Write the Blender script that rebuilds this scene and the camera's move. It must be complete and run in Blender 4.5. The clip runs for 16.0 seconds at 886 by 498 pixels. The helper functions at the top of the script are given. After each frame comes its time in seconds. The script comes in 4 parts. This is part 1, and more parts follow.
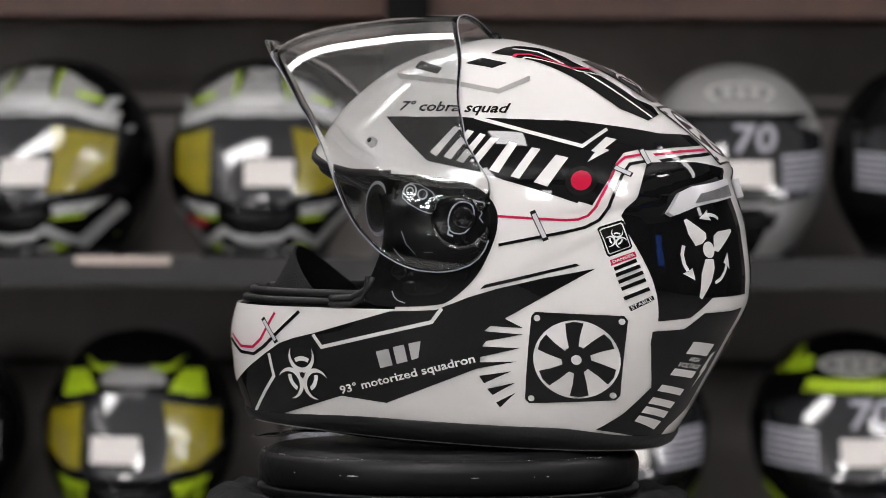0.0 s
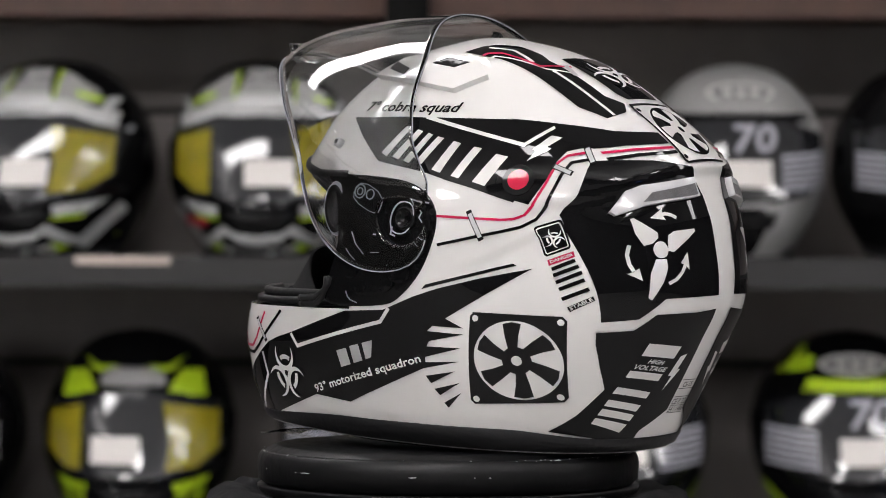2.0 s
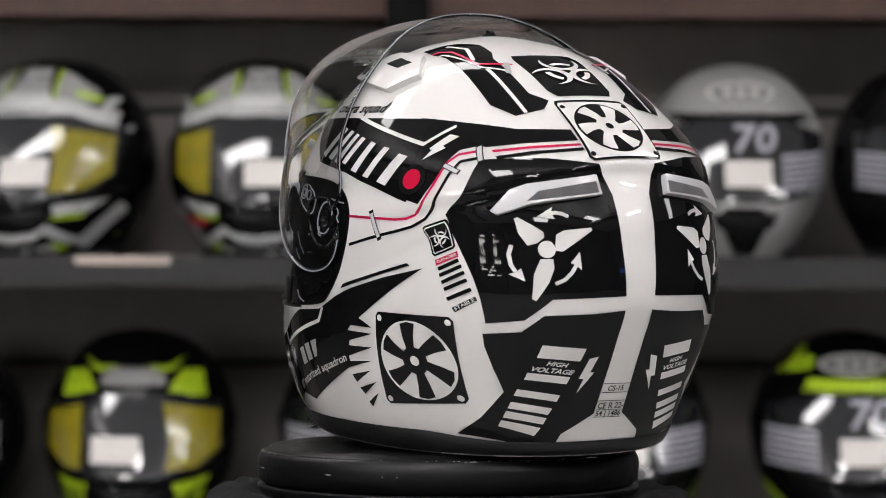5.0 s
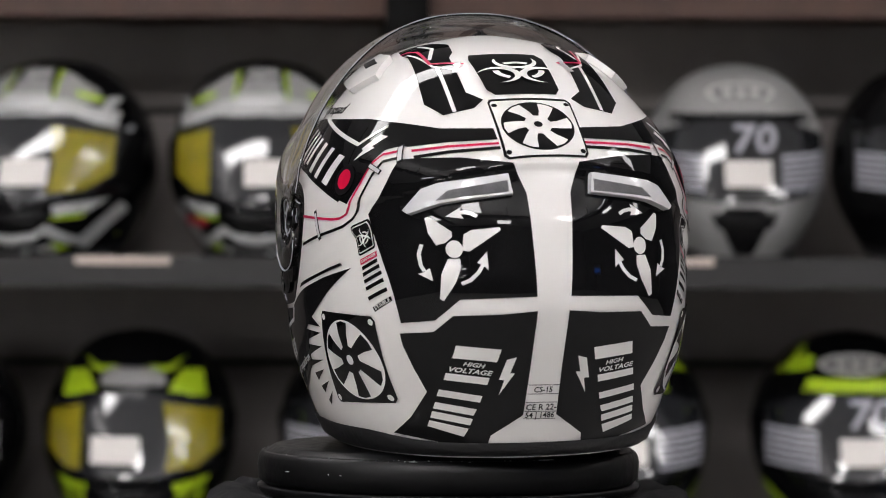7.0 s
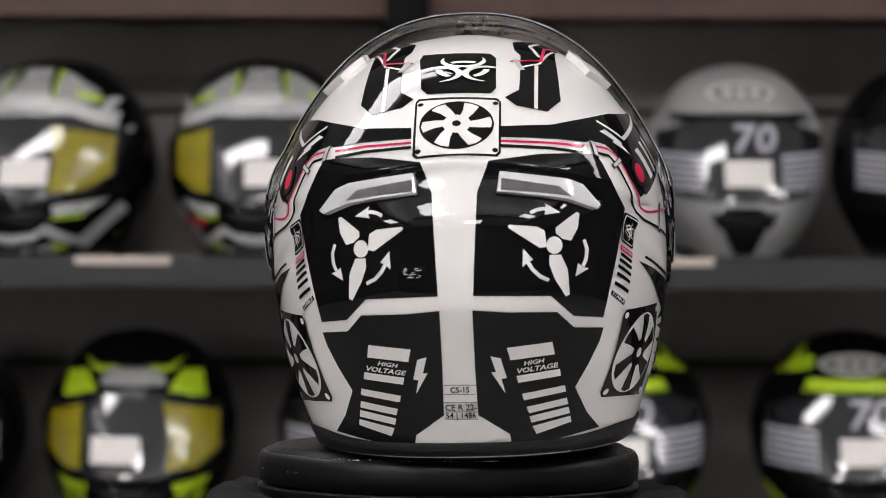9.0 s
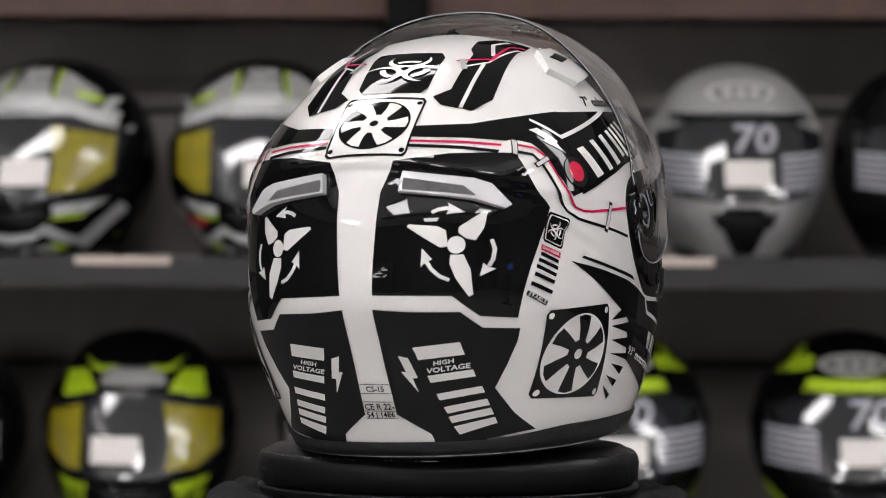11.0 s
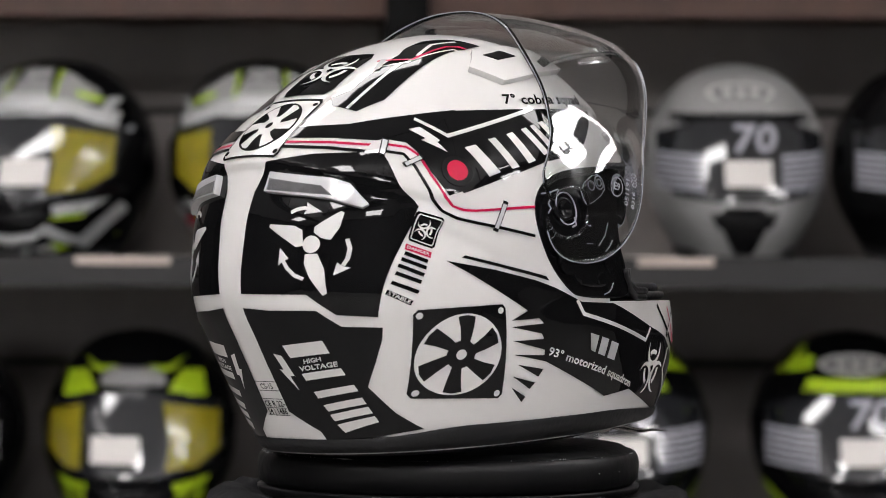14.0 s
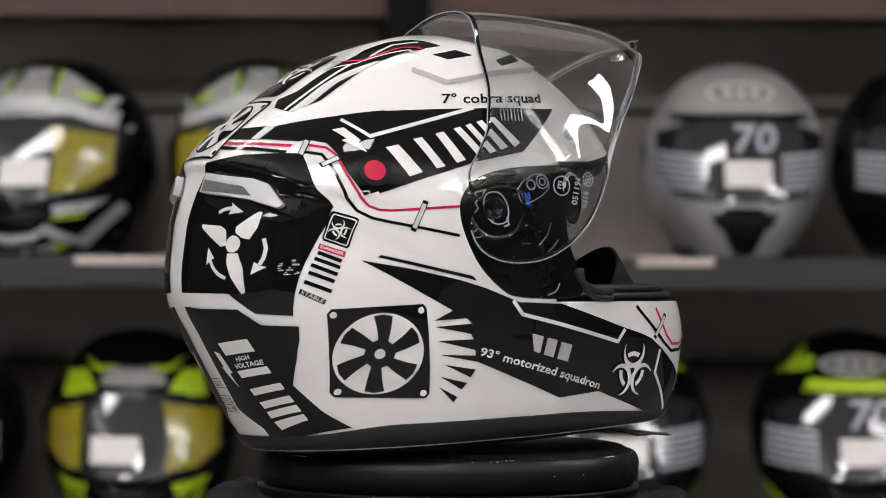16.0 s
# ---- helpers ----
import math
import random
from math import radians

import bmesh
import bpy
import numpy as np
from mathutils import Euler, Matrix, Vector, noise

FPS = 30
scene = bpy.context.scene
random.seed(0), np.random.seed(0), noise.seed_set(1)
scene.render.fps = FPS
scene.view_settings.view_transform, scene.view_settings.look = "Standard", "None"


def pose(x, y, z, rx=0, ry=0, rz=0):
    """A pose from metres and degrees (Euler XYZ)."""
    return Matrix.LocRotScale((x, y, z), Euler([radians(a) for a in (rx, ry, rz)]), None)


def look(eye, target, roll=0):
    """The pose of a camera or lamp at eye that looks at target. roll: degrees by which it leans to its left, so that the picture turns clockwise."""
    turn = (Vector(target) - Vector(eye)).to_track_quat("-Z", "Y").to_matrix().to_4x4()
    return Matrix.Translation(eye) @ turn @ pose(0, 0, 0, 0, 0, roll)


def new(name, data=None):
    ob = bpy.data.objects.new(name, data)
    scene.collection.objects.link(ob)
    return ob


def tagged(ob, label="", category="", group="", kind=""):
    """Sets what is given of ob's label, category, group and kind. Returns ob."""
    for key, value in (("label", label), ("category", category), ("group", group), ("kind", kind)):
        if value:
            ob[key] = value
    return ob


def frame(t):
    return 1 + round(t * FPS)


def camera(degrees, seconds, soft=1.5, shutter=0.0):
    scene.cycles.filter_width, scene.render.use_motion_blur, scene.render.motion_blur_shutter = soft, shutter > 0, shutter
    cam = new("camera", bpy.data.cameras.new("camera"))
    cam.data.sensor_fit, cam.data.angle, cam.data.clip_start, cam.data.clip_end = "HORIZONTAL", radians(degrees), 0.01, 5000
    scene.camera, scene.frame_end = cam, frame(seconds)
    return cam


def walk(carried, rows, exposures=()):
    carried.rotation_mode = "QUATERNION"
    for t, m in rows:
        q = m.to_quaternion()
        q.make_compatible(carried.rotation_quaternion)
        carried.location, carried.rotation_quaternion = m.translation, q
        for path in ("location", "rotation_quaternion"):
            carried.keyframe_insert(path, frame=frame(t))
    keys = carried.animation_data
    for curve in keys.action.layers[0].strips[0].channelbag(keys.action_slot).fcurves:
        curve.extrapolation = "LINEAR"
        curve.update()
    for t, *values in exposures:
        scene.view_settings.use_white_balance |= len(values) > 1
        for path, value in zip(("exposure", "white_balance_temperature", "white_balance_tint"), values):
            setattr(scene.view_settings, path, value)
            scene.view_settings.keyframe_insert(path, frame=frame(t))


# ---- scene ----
ZC = 1.2  # height of the lens over the floor
cam = camera(15.62, 16.0, soft=0.7)
cam.data.dof.use_dof = True
cam.data.dof.focus_distance = 2.08
cam.data.dof.aperture_fstop = 9.5
EYE = look((0, -2.15, ZC), (-0.00398, 0, ZC - 0.0041), 0.19)
walk(cam, [(0, EYE), (16, EYE)])
scene.view_settings.exposure = 1.1


def turn_at(t):
    """The turntable's angle in degrees at t seconds."""
    return 75.42 - 8.876 * t


# ---- world and lights ----
world = bpy.data.worlds.new("world")
scene.world = world
world.use_nodes = True
world.node_tree.nodes["Background"].inputs["Color"].default_value = (0.9, 0.95, 1.0, 1)
world.node_tree.nodes["Background"].inputs["Strength"].default_value = 0.02


# ---- materials ----
def material(name, colour, rough=0.5, metal=0.0, coat=0.0, grain=0.0, size=400.0, bump=0.0, spec=0.5):
    """A principled surface with fine grain and broad unevenness in colour, gloss and relief."""
    m = bpy.data.materials.new(name)
    m.use_nodes = True
    nt = m.node_tree
    b = nt.nodes["Principled BSDF"]
    b.inputs["Base Color"].default_value = (*colour, 1)
    b.inputs["Roughness"].default_value = rough
    b.inputs["Metallic"].default_value = metal
    b.inputs["Coat Weight"].default_value = coat
    b.inputs["Coat Roughness"].default_value = 0.03
    b.inputs["Specular IOR Level"].default_value = spec
    if grain or bump:
        co = nt.nodes.new("ShaderNodeTexCoord")
        fine = nt.nodes.new("ShaderNodeTexNoise")
        fine.inputs["Scale"].default_value, fine.inputs["Detail"].default_value = size, 3
        broad = nt.nodes.new("ShaderNodeTexNoise")
        broad.inputs["Scale"].default_value, broad.inputs["Detail"].default_value = size / 25, 4
        for n in (fine, broad):
            nt.links.new(co.outputs["Object"], n.inputs["Vector"])
        both = nt.nodes.new("ShaderNodeMath")
        both.operation = "ADD"
        nt.links.new(fine.outputs["Fac"], both.inputs[0])
        nt.links.new(broad.outputs["Fac"], both.inputs[1])
        if grain:
            ramp = nt.nodes.new("ShaderNodeMapRange")
            ramp.inputs["From Min"].default_value, ramp.inputs["From Max"].default_value = 0.6, 1.4
            ramp.inputs["To Min"].default_value, ramp.inputs["To Max"].default_value = 1 - grain, 1 + grain
            nt.links.new(both.outputs[0], ramp.inputs["Value"])
            mul = nt.nodes.new("ShaderNodeVectorMath")
            mul.operation = "SCALE"
            mul.inputs[0].default_value = colour
            nt.links.new(ramp.outputs[0], mul.inputs["Scale"])
            nt.links.new(mul.outputs[0], b.inputs["Base Color"])
            gl = nt.nodes.new("ShaderNodeMath")
            gl.operation = "MULTIPLY"
            gl.inputs[1].default_value = rough
            nt.links.new(ramp.outputs[0], gl.inputs[0])
            nt.links.new(gl.outputs[0], b.inputs["Roughness"])
        if bump:
            bp = nt.nodes.new("ShaderNodeBump")
            bp.inputs["Strength"].default_value, bp.inputs["Distance"].default_value = bump, 0.002
            nt.links.new(fine.outputs["Fac"], bp.inputs["Height"])
            nt.links.new(bp.outputs[0], b.inputs["Normal"])
    return m


def clear(name, tint=(1, 1, 1), rough=0.0, ior=1.5):
    m = bpy.data.materials.new(name)
    m.use_nodes = True
    b = m.node_tree.nodes["Principled BSDF"]
    b.inputs["Base Color"].default_value = (*tint, 1)
    b.inputs["Transmission Weight"].default_value = 1
    b.inputs["Roughness"].default_value = rough
    b.inputs["IOR"].default_value = ior
    return m


def glowing(name, colour, strength):
    m = bpy.data.materials.new(name)
    m.use_nodes = True
    b = m.node_tree.nodes["Principled BSDF"]
    b.inputs["Base Color"].default_value = (*colour, 1)
    b.inputs["Emission Color"].default_value = (*colour, 1)
    b.inputs["Emission Strength"].default_value = strength
    return m


WHITE = material("white_gloss_lacquer", (0.67, 0.657, 0.642), 0.32, coat=1.0, grain=0.012, size=60, spec=0.15)
BLACK = material("black_gloss_lacquer", (0.0045, 0.0045, 0.005), 0.3, coat=0.75, grain=0.1, size=80, spec=0.0)
MATT = material("satin_black_print", (0.007, 0.007, 0.0075), 0.36, coat=0.45, grain=0.08, size=90, spec=0.02)
PRINT = material("white_print", (0.65, 0.638, 0.622), 0.35, coat=0.8, grain=0.02, size=90)
GREYPRINT = material("grey_print", (0.36, 0.36, 0.36), 0.35, coat=0.7, grain=0.03, size=90)
PINK = material("crimson_print", (0.46, 0.006, 0.055), 0.35, coat=0.4, grain=0.04, size=90, spec=0.1)
RED = material("red_button_print", (0.50, 0.004, 0.040), 0.35, coat=0.4, grain=0.04, size=90, spec=0.1)
RUBBER = material("black_rubber", (0.010, 0.010, 0.011), 0.5, grain=0.2, size=300, bump=0.15, spec=0.3)
PLASTIC = material("black_glossy_plastic", (0.0045, 0.0045, 0.005), 0.14, grain=0.1, size=250, bump=0.03, spec=0.16)
LINER = material("charcoal_knit_lining", (0.012, 0.012, 0.013), 0.9, grain=0.35, size=900, bump=0.8, spec=0.2)
MESHY = material("grey_fine_mesh", (0.16, 0.16, 0.165), 0.5, grain=0.5, size=2500, bump=1.0)
FOAM = material("grey_foam", (0.32, 0.33, 0.35), 0.85, grain=0.2, size=700, bump=0.4)
SILVER = material("silver_plastic", (0.50, 0.50, 0.51), 0.3, coat=0.6, grain=0.03, size=120)
STEEL = material("dull_steel", (0.45, 0.45, 0.46), 0.35, metal=0.8, grain=0.1, size=300)
CATCH = material("dark_grey_plastic", (0.009, 0.009, 0.0095), 0.22, grain=0.05, size=200, spec=0.2)
STAND = material("scuffed_black_turntable", (0.0055, 0.0055, 0.006), 0.40, grain=0.3, size=160, bump=0.08, spec=0.25)
SCUFF = material("chipped_pale_scuff", (0.6, 0.6, 0.6), 0.5)
# pale cut edges and moulded marks; also the painted glints on the hinge
EDGE_GLINT = material("frosted_edge_and_glint", (0.30, 0.31, 0.35), 0.3, spec=0.5)
CLEAR = clear("clear_polycarbonate", (0.97, 0.98, 0.98))
SHELF = material("dark_grey_steel_shelf", (0.026, 0.0255, 0.026), 0.45, metal=0.1, grain=0.2, size=60, bump=0.02)
PANEL = material("grey_laminate_panel", (0.285, 0.256, 0.242), 0.36, grain=0.14, size=18, bump=0.02)
DARK = material("near_black_paint", (0.02, 0.02, 0.02), 0.6, grain=0.2, size=40)
INKY = material("dead_black_paint", (0.004, 0.004, 0.004), 0.7, grain=0.1, size=40, spec=0.1)
WOOD = material("reddish_brown_wood", (0.065, 0.033, 0.024), 0.55, grain=0.35, size=30, bump=0.1)
FLOOR = material("pale_grey_stone_floor", (0.36, 0.35, 0.34), 0.4, grain=0.25, size=30, bump=0.05)
WALLS = material("dark_grey_wall", (0.045, 0.044, 0.042), 0.8, grain=0.1, size=20, bump=0.05)
CEIL = material("white_ceiling", (0.7, 0.695, 0.69), 0.9, grain=0.1, size=20)
TUBE = glowing("lit_tube", (1.0, 0.97, 0.975), 7.0)
LED = glowing("lit_led_panel", (1.0, 0.97, 0.975), 17.0)
# glow of the added fill lamps that brighten the ceiling
FILL = glowing("lit_fill", (1.0, 0.97, 0.975), 9.0)
DASH = glowing("lit_showcase_strip", (1.0, 0.98, 0.95), 9.0)
BLUE = glowing("lit_blue_screen", (0.06, 0.22, 1.0), 1.3)

for m in (BLACK, MATT):
    m.node_tree.nodes["Principled BSDF"].inputs["Coat IOR"].default_value = 1.36
FILMY = clear("creased_clear_film", (0.9, 0.92, 0.95), 0.12, 1.4)


# ---- building helpers ----
def mesh_from(bm, name, mat, smooth=True):
    me = bpy.data.meshes.new(name)
    bm.to_mesh(me)
    bm.free()
    for mm in (mat if isinstance(mat, (list, tuple)) else (mat,)):
        me.materials.append(mm)
    if smooth:
        for p in me.polygons:
            p.use_smooth = True
    return me


def part(name, bm, mat, parent=None, label="", smooth=True):
    ob = new(name, mesh_from(bm, name, mat, smooth))
    if parent is not None:
        ob.parent = parent
    return tagged(ob, label)


def empty(name, m, label, category, group="", kind=""):
    ob = new(name)
    ob.empty_display_size = 0.05
    ob.matrix_basis = m
    return tagged(ob, label, category, group, kind)


def box_bm(sx, sy, sz, at=(0, 0, 0), bevel=0.0, seg=2, bm=None):
    """A box of the full size given, about its centre."""
    own = bmesh.new()
    bmesh.ops.create_cube(own, size=1.0)
    bmesh.ops.scale(own, vec=(sx, sy, sz), verts=own.verts)
    if bevel:
        bmesh.ops.bevel(own, geom=own.edges[:], offset=bevel, segments=seg, profile=0.5, affect="EDGES")
    bmesh.ops.translate(own, vec=at, verts=own.verts)
    if bm is None:
        return own
    me = bpy.data.meshes.new("tmp")
    own.to_mesh(me)
    own.free()
    bm.from_mesh(me)
    bpy.data.meshes.remove(me)
    return bm


def lathe_bm(profile, n=64, bm=None, m=Matrix()):
    """Turns (radius, height) pairs about z."""
    bm = bm or bmesh.new()
    rings = []
    for r, z in profile:
        if r < 1e-6:
            rings.append([bm.verts.new(m @ Vector((0, 0, z)))])
        else:
            rings.append([bm.verts.new(m @ Vector((r * math.cos(2 * math.pi * k / n), r * math.sin(2 * math.pi * k / n), z))) for k in range(n)])
    for a, b in zip(rings, rings[1:]):
        for k in range(n):
            q = [a[k % len(a)], a[(k + 1) % len(a)], b[(k + 1) % len(b)], b[k % len(b)]]
            q = list(dict.fromkeys(q))
            if len(q) > 2:
                bm.faces.new(q)
    return bm


def tube_bm(points, radius, n=8, closed=False, bm=None, flat=1.0):
    """A round bar along points."""
    bm = bm or bmesh.new()
    pts = [Vector(p) for p in points]
    rings, side = [], None
    for k, p in enumerate(pts):
        a = pts[k - 1] if (k or closed) else p
        b = pts[(k + 1) % len(pts)] if (k + 1 < len(pts) or closed) else p
        d = (b - a).normalized()
        side = d.orthogonal().normalized() if side is None else (side - d * side.dot(d)).normalized()
        up = d.cross(side)
        rings.append([bm.verts.new(p + radius * (math.cos(2 * math.pi * j / n) * side + flat * math.sin(2 * math.pi * j / n) * up)) for j in range(n)])
    pairs = list(zip(rings, rings[1:])) + ([(rings[-1], rings[0])] if closed else [])
    for a, b in pairs:
        for j in range(n):
            bm.faces.new((a[j], a[(j + 1) % n], b[(j + 1) % n], b[j]))
    if not closed:
        bm.faces.new(rings[0][::-1])
        bm.faces.new(rings[-1])
    return bm


def catmull(rows, u):
    """Smooth run through rows at u in 0..len-1."""
    k = min(int(u), len(rows) - 2)
    f = u - k
    p1, p2 = np.array(rows[k]), np.array(rows[k + 1])
    p0 = np.array(rows[k - 1]) if k else 2 * p1 - p2
    p3 = np.array(rows[k + 2]) if k + 2 < len(rows) else np.array([p1[0]] + [-v for v in p1[1:2]] + list(p1[3:1:-1]))
    return 0.5 * (2 * p1 + (p2 - p0) * f + (2 * p0 - 5 * p1 + 4 * p2 - p3) * f * f + (3 * p1 - p0 - 3 * p2 + p3) * f ** 3)


# ---- the helmet's shell form: height, half width, front, rear ----
SLICES = [(-0.130, 0.100, 0.138, -0.142), (-0.1124, 0.108, 0.144, -0.154), (-0.0974, 0.113, 0.1485, -0.163), (-0.0786, 0.119, 0.150, -0.174),
          (-0.0598, 0.123, 0.151, -0.185), (-0.041, 0.1256, 0.147, -0.195), (-0.0222, 0.128, 0.139, -0.198), (0.0, 0.1287, 0.129, -0.197),
          (0.0154, 0.1285, 0.121, -0.1954), (0.034, 0.1255, 0.110, -0.190), (0.053, 0.120, 0.098, -0.1835), (0.0718, 0.111, 0.086, -0.165),
          (0.0906, 0.098, 0.0725, -0.141), (0.109, 0.0815, 0.051, -0.1146), (0.122, 0.063, 0.028, -0.089), (0.131, 0.040, 0.0, -0.062),
          (0.1365, 0.0, -0.03, -0.03)]


def slice_point(row, a, grow=0.0):
    """A point of one slice at the angle a, 0 at the wearer's right, 90 degrees at the front."""
    z, w, f, r = row
    yc = min(max(-0.025, r), f)
    s, c = math.sin(a), math.cos(a)
    chin = min(max((0.0 - z) / 0.045, 0), 1)
    n = 2.05 + 0.4 * chin if s > 0 else 2.2
    reach = (f - yc) if s > 0 else (yc - r)
    y = yc + (reach + grow) * math.copysign(abs(s) ** (2 / n), s)
    t = min(max(y / 0.09, 0), 1)
    x = (w + grow) * math.copysign(abs(c) ** (2 / n), c) * (1 - 0.11 * chin * t * t * (3 - 2 * t))
    return Vector((x, y, z))


def lean(p):
    """The lower edge runs a little lower at the rear."""
    k = min(max((-0.06 - p.z) / 0.07, 0), 1)
    return Vector((p.x, p.y, p.z + k * (0.014 - 0.06 * (0.151 - p.y))))


def soft_step(x):
    x = min(max(x, 0.0), 1.0)
    return x * x * (3 - 2 * x)


def ledge(p):
    """The rear of the shell steps in below an arched lip."""
    k = soft_step((-0.075 - p.y) / 0.05)
    d = 0.051 - 0.022 * (abs(p.x) / 0.105) ** 1.5 - p.z
    inset = 0.0032 * k * soft_step(d / 0.007) * (1 - soft_step(d / 0.09))
    d = 0.0185 - 0.444 * (p.y + 0.1386) - p.z
    k = soft_step((p.y + 0.150) / 0.02) * (1 - soft_step((p.y + 0.085) / 0.035)) * soft_step((abs(p.x) - 0.05) / 0.03)
    inset += 0.0022 * k * soft_step(d / 0.008) * (1 - soft_step((d - 0.008) / 0.05))
    away = Vector((p.x, p.y + 0.025, 0)).normalized()
    return p - away * inset


def shell_bm(per=6, n=160, grow=0.0, low=0.0, shaped=ledge):
    bm = bmesh.new()
    top = len(SLICES) - 1
    rings = []
    steps = int((top - low) * per)
    for i in range(steps):
        row = catmull(SLICES, low + (top - low) * i / steps)
        rings.append([bm.verts.new(shaped(lean(slice_point(row, 2 * math.pi * k / n, grow)))) for k in range(n)])
    pole = bm.verts.new((0, -0.03, SLICES[-1][0] + grow))
    for a, b in zip(rings, rings[1:]):
        for k in range(n):
            bm.faces.new((a[k], a[(k + 1) % n], b[(k + 1) % n], b[k]))
    for k in range(n):
        bm.faces.new((rings[-1][k], rings[-1][(k + 1) % n], pole))
    return bm


# ---- prints on curved shells ----
from mathutils.bvhtree import BVHTree


def surface_of(bm):
    bm.normal_update()
    return BVHTree.FromBMesh(bm)


RAYS = {"left": lambda a, b: ((-0.5, a, b), (1, 0, 0)), "right": lambda a, b: ((0.5, a, b), (-1, 0, 0)),
        "rear": lambda a, b: ((a, -0.6, b), (0, 1, 0)), "front": lambda a, b: ((a, 0.6, b), (0, -1, 0)),
        "top": lambda a, b: ((a, b, 0.6), (0, 0, -1)),
        "slope": lambda a, b: (Vector((a, -0.08, 0.06)) + 0.5 * SLOPE + b * SLOPE_UP, -SLOPE)}
SLOPE = Vector((0, -math.sin(radians(50)), math.cos(radians(50))))
SLOPE_UP = Vector((0, math.cos(radians(50)), math.sin(radians(50))))


def flat_bm(loops):
    """Flat faces from outlines of (a, b)."""
    bm = bmesh.new()
    for loop in loops:
        bm.faces.new([bm.verts.new((a, b, 0)) for a, b in loop])
    bm.normal_update()
    bmesh.ops.triangulate(bm, faces=bm.faces[:])
    return bm


def wrap(flat, tree, way, lift=0.0003, step=0.006):
    """Cuts a flat print fine enough and lays it on the shell along the way of view."""
    for axis in (0, 1):
        vals = [v.co[axis] for v in flat.verts]
        if not vals:
            return flat
        x = math.floor(min(vals) / step) * step + step
        while x < max(vals):
            no = (1, 0, 0) if axis == 0 else (0, 1, 0)
            co = (x, 0, 0) if axis == 0 else (0, x, 0)
            bmesh.ops.bisect_plane(flat, geom=flat.verts[:] + flat.edges[:] + flat.faces[:], plane_co=co, plane_no=no, dist=1e-6)
            x += step
    lost = []
    for v in flat.verts:
        o, d = RAYS[way](v.co.x, v.co.y)
        hit, no, _, _ = tree.ray_cast(Vector(o), Vector(d))
        if hit is None:
            lost.append(v)
            continue
        if no.dot(Vector(d)) > 0:
            no = -no
        v.co = hit + no * lift
    bmesh.ops.delete(flat, geom=lost, context="VERTS")
    flat.normal_update()
    for f in flat.faces:
        o, d = RAYS[way](0, 0)
        if f.normal.dot(Vector(d)) > 0:
            f.normal_flip()
    return flat


def ellipse(a, b, ra, rb=None, n=36, turn=0.0):
    rb = rb or ra
    c, s = math.cos(turn), math.sin(turn)
    return [(a + ra * math.cos(2 * math.pi * k / n) * c - rb * math.sin(2 * math.pi * k / n) * s,
             b + ra * math.cos(2 * math.pi * k / n) * s + rb * math.sin(2 * math.pi * k / n) * c) for k in range(n)]


def rounded(loop, times=2):
    """Cuts the corners of an outline until it runs round."""
    for _ in range(times):
        out = []
        for (a0, b0), (a1, b1) in zip(loop, loop[1:] + loop[:1]):
            out += [(0.75 * a0 + 0.25 * a1, 0.75 * b0 + 0.25 * b1), (0.25 * a0 + 0.75 * a1, 0.25 * b0 + 0.75 * b1)]
        loop = out
    return loop


def band(line, width):
    """A strip of one width along a line, as outlines."""
    pts = [Vector(p) for p in line]
    left, right = [], []
    for k, p in enumerate(pts):
        d0 = (p - pts[k - 1]).normalized() if k else (pts[1] - p).normalized()
        d1 = (pts[k + 1] - p).normalized() if k + 1 < len(pts) else d0
        d = (d0 + d1).normalized()
        n = Vector((-d.y, d.x)) * (width / 2) / max(0.5, d.dot(d0))
        left.append(p + n)
        right.append(p - n)
    return [[tuple(left[k]), tuple(right[k]), tuple(right[k + 1]), tuple(left[k + 1])] for k in range(len(pts) - 1)]


def text_flat(body, width, at, turn=0.0, shear=0.0, mirror=False, tall=1.0):
    """Letters of the built-in font as a flat print of the width given, centred."""
    cu = bpy.data.curves.new("letters", "FONT")
    cu.body, cu.resolution_u, cu.align_x, cu.align_y, cu.shear = body, 2, "CENTER", "CENTER", shear
    cu.offset = 0.02
    ob = new("letters", cu)
    me = bpy.data.meshes.new_from_object(ob.evaluated_get(bpy.context.evaluated_depsgraph_get()))
    bpy.data.objects.remove(ob)
    bm = bmesh.new()
    bm.from_mesh(me)
    bpy.data.meshes.remove(me)
    xs = [v.co.x for v in bm.verts]
    k = width / (max(xs) - min(xs))
    c, s = math.cos(turn), math.sin(turn)
    for v in bm.verts:
        x, y = v.co.x * k * (-1 if mirror else 1), v.co.y * k * tall
        v.co = (at[0] + x * c - y * s, at[1] + x * s + y * c, 0)
    bmesh.ops.triangulate(bm, faces=bm.faces[:])
    return bm


# ---- the room ----
def structure(name, bm, mat, label, category="structure"):
    return tagged(new(name, mesh_from(bm, name, mat, False)), label, category, kind="structure")


structure("floor", box_bm(11.2, 8.4, 0.1, (0.5, -1.5, -0.05)), FLOOR, "pale grey stone shop floor", "floor")
structure("ceiling", box_bm(11.2, 8.4, 0.1, (0.5, -1.5, 3.25)), CEIL, "white painted shop ceiling", "ceiling")
structure("wall_south", box_bm(11.0, 0.1, 3.2, (0.5, -5.65, 1.6)), WALLS, "plain dark grey wall", "wall")
structure("wall_east", box_bm(0.1, 8.2, 3.2, (6.05, -1.5, 1.6)), WALLS, "plain dark grey wall", "wall")
structure("wall_west", box_bm(0.1, 8.2, 3.2, (-5.05, -1.5, 1.6)), WALLS, "plain dark grey wall", "wall")
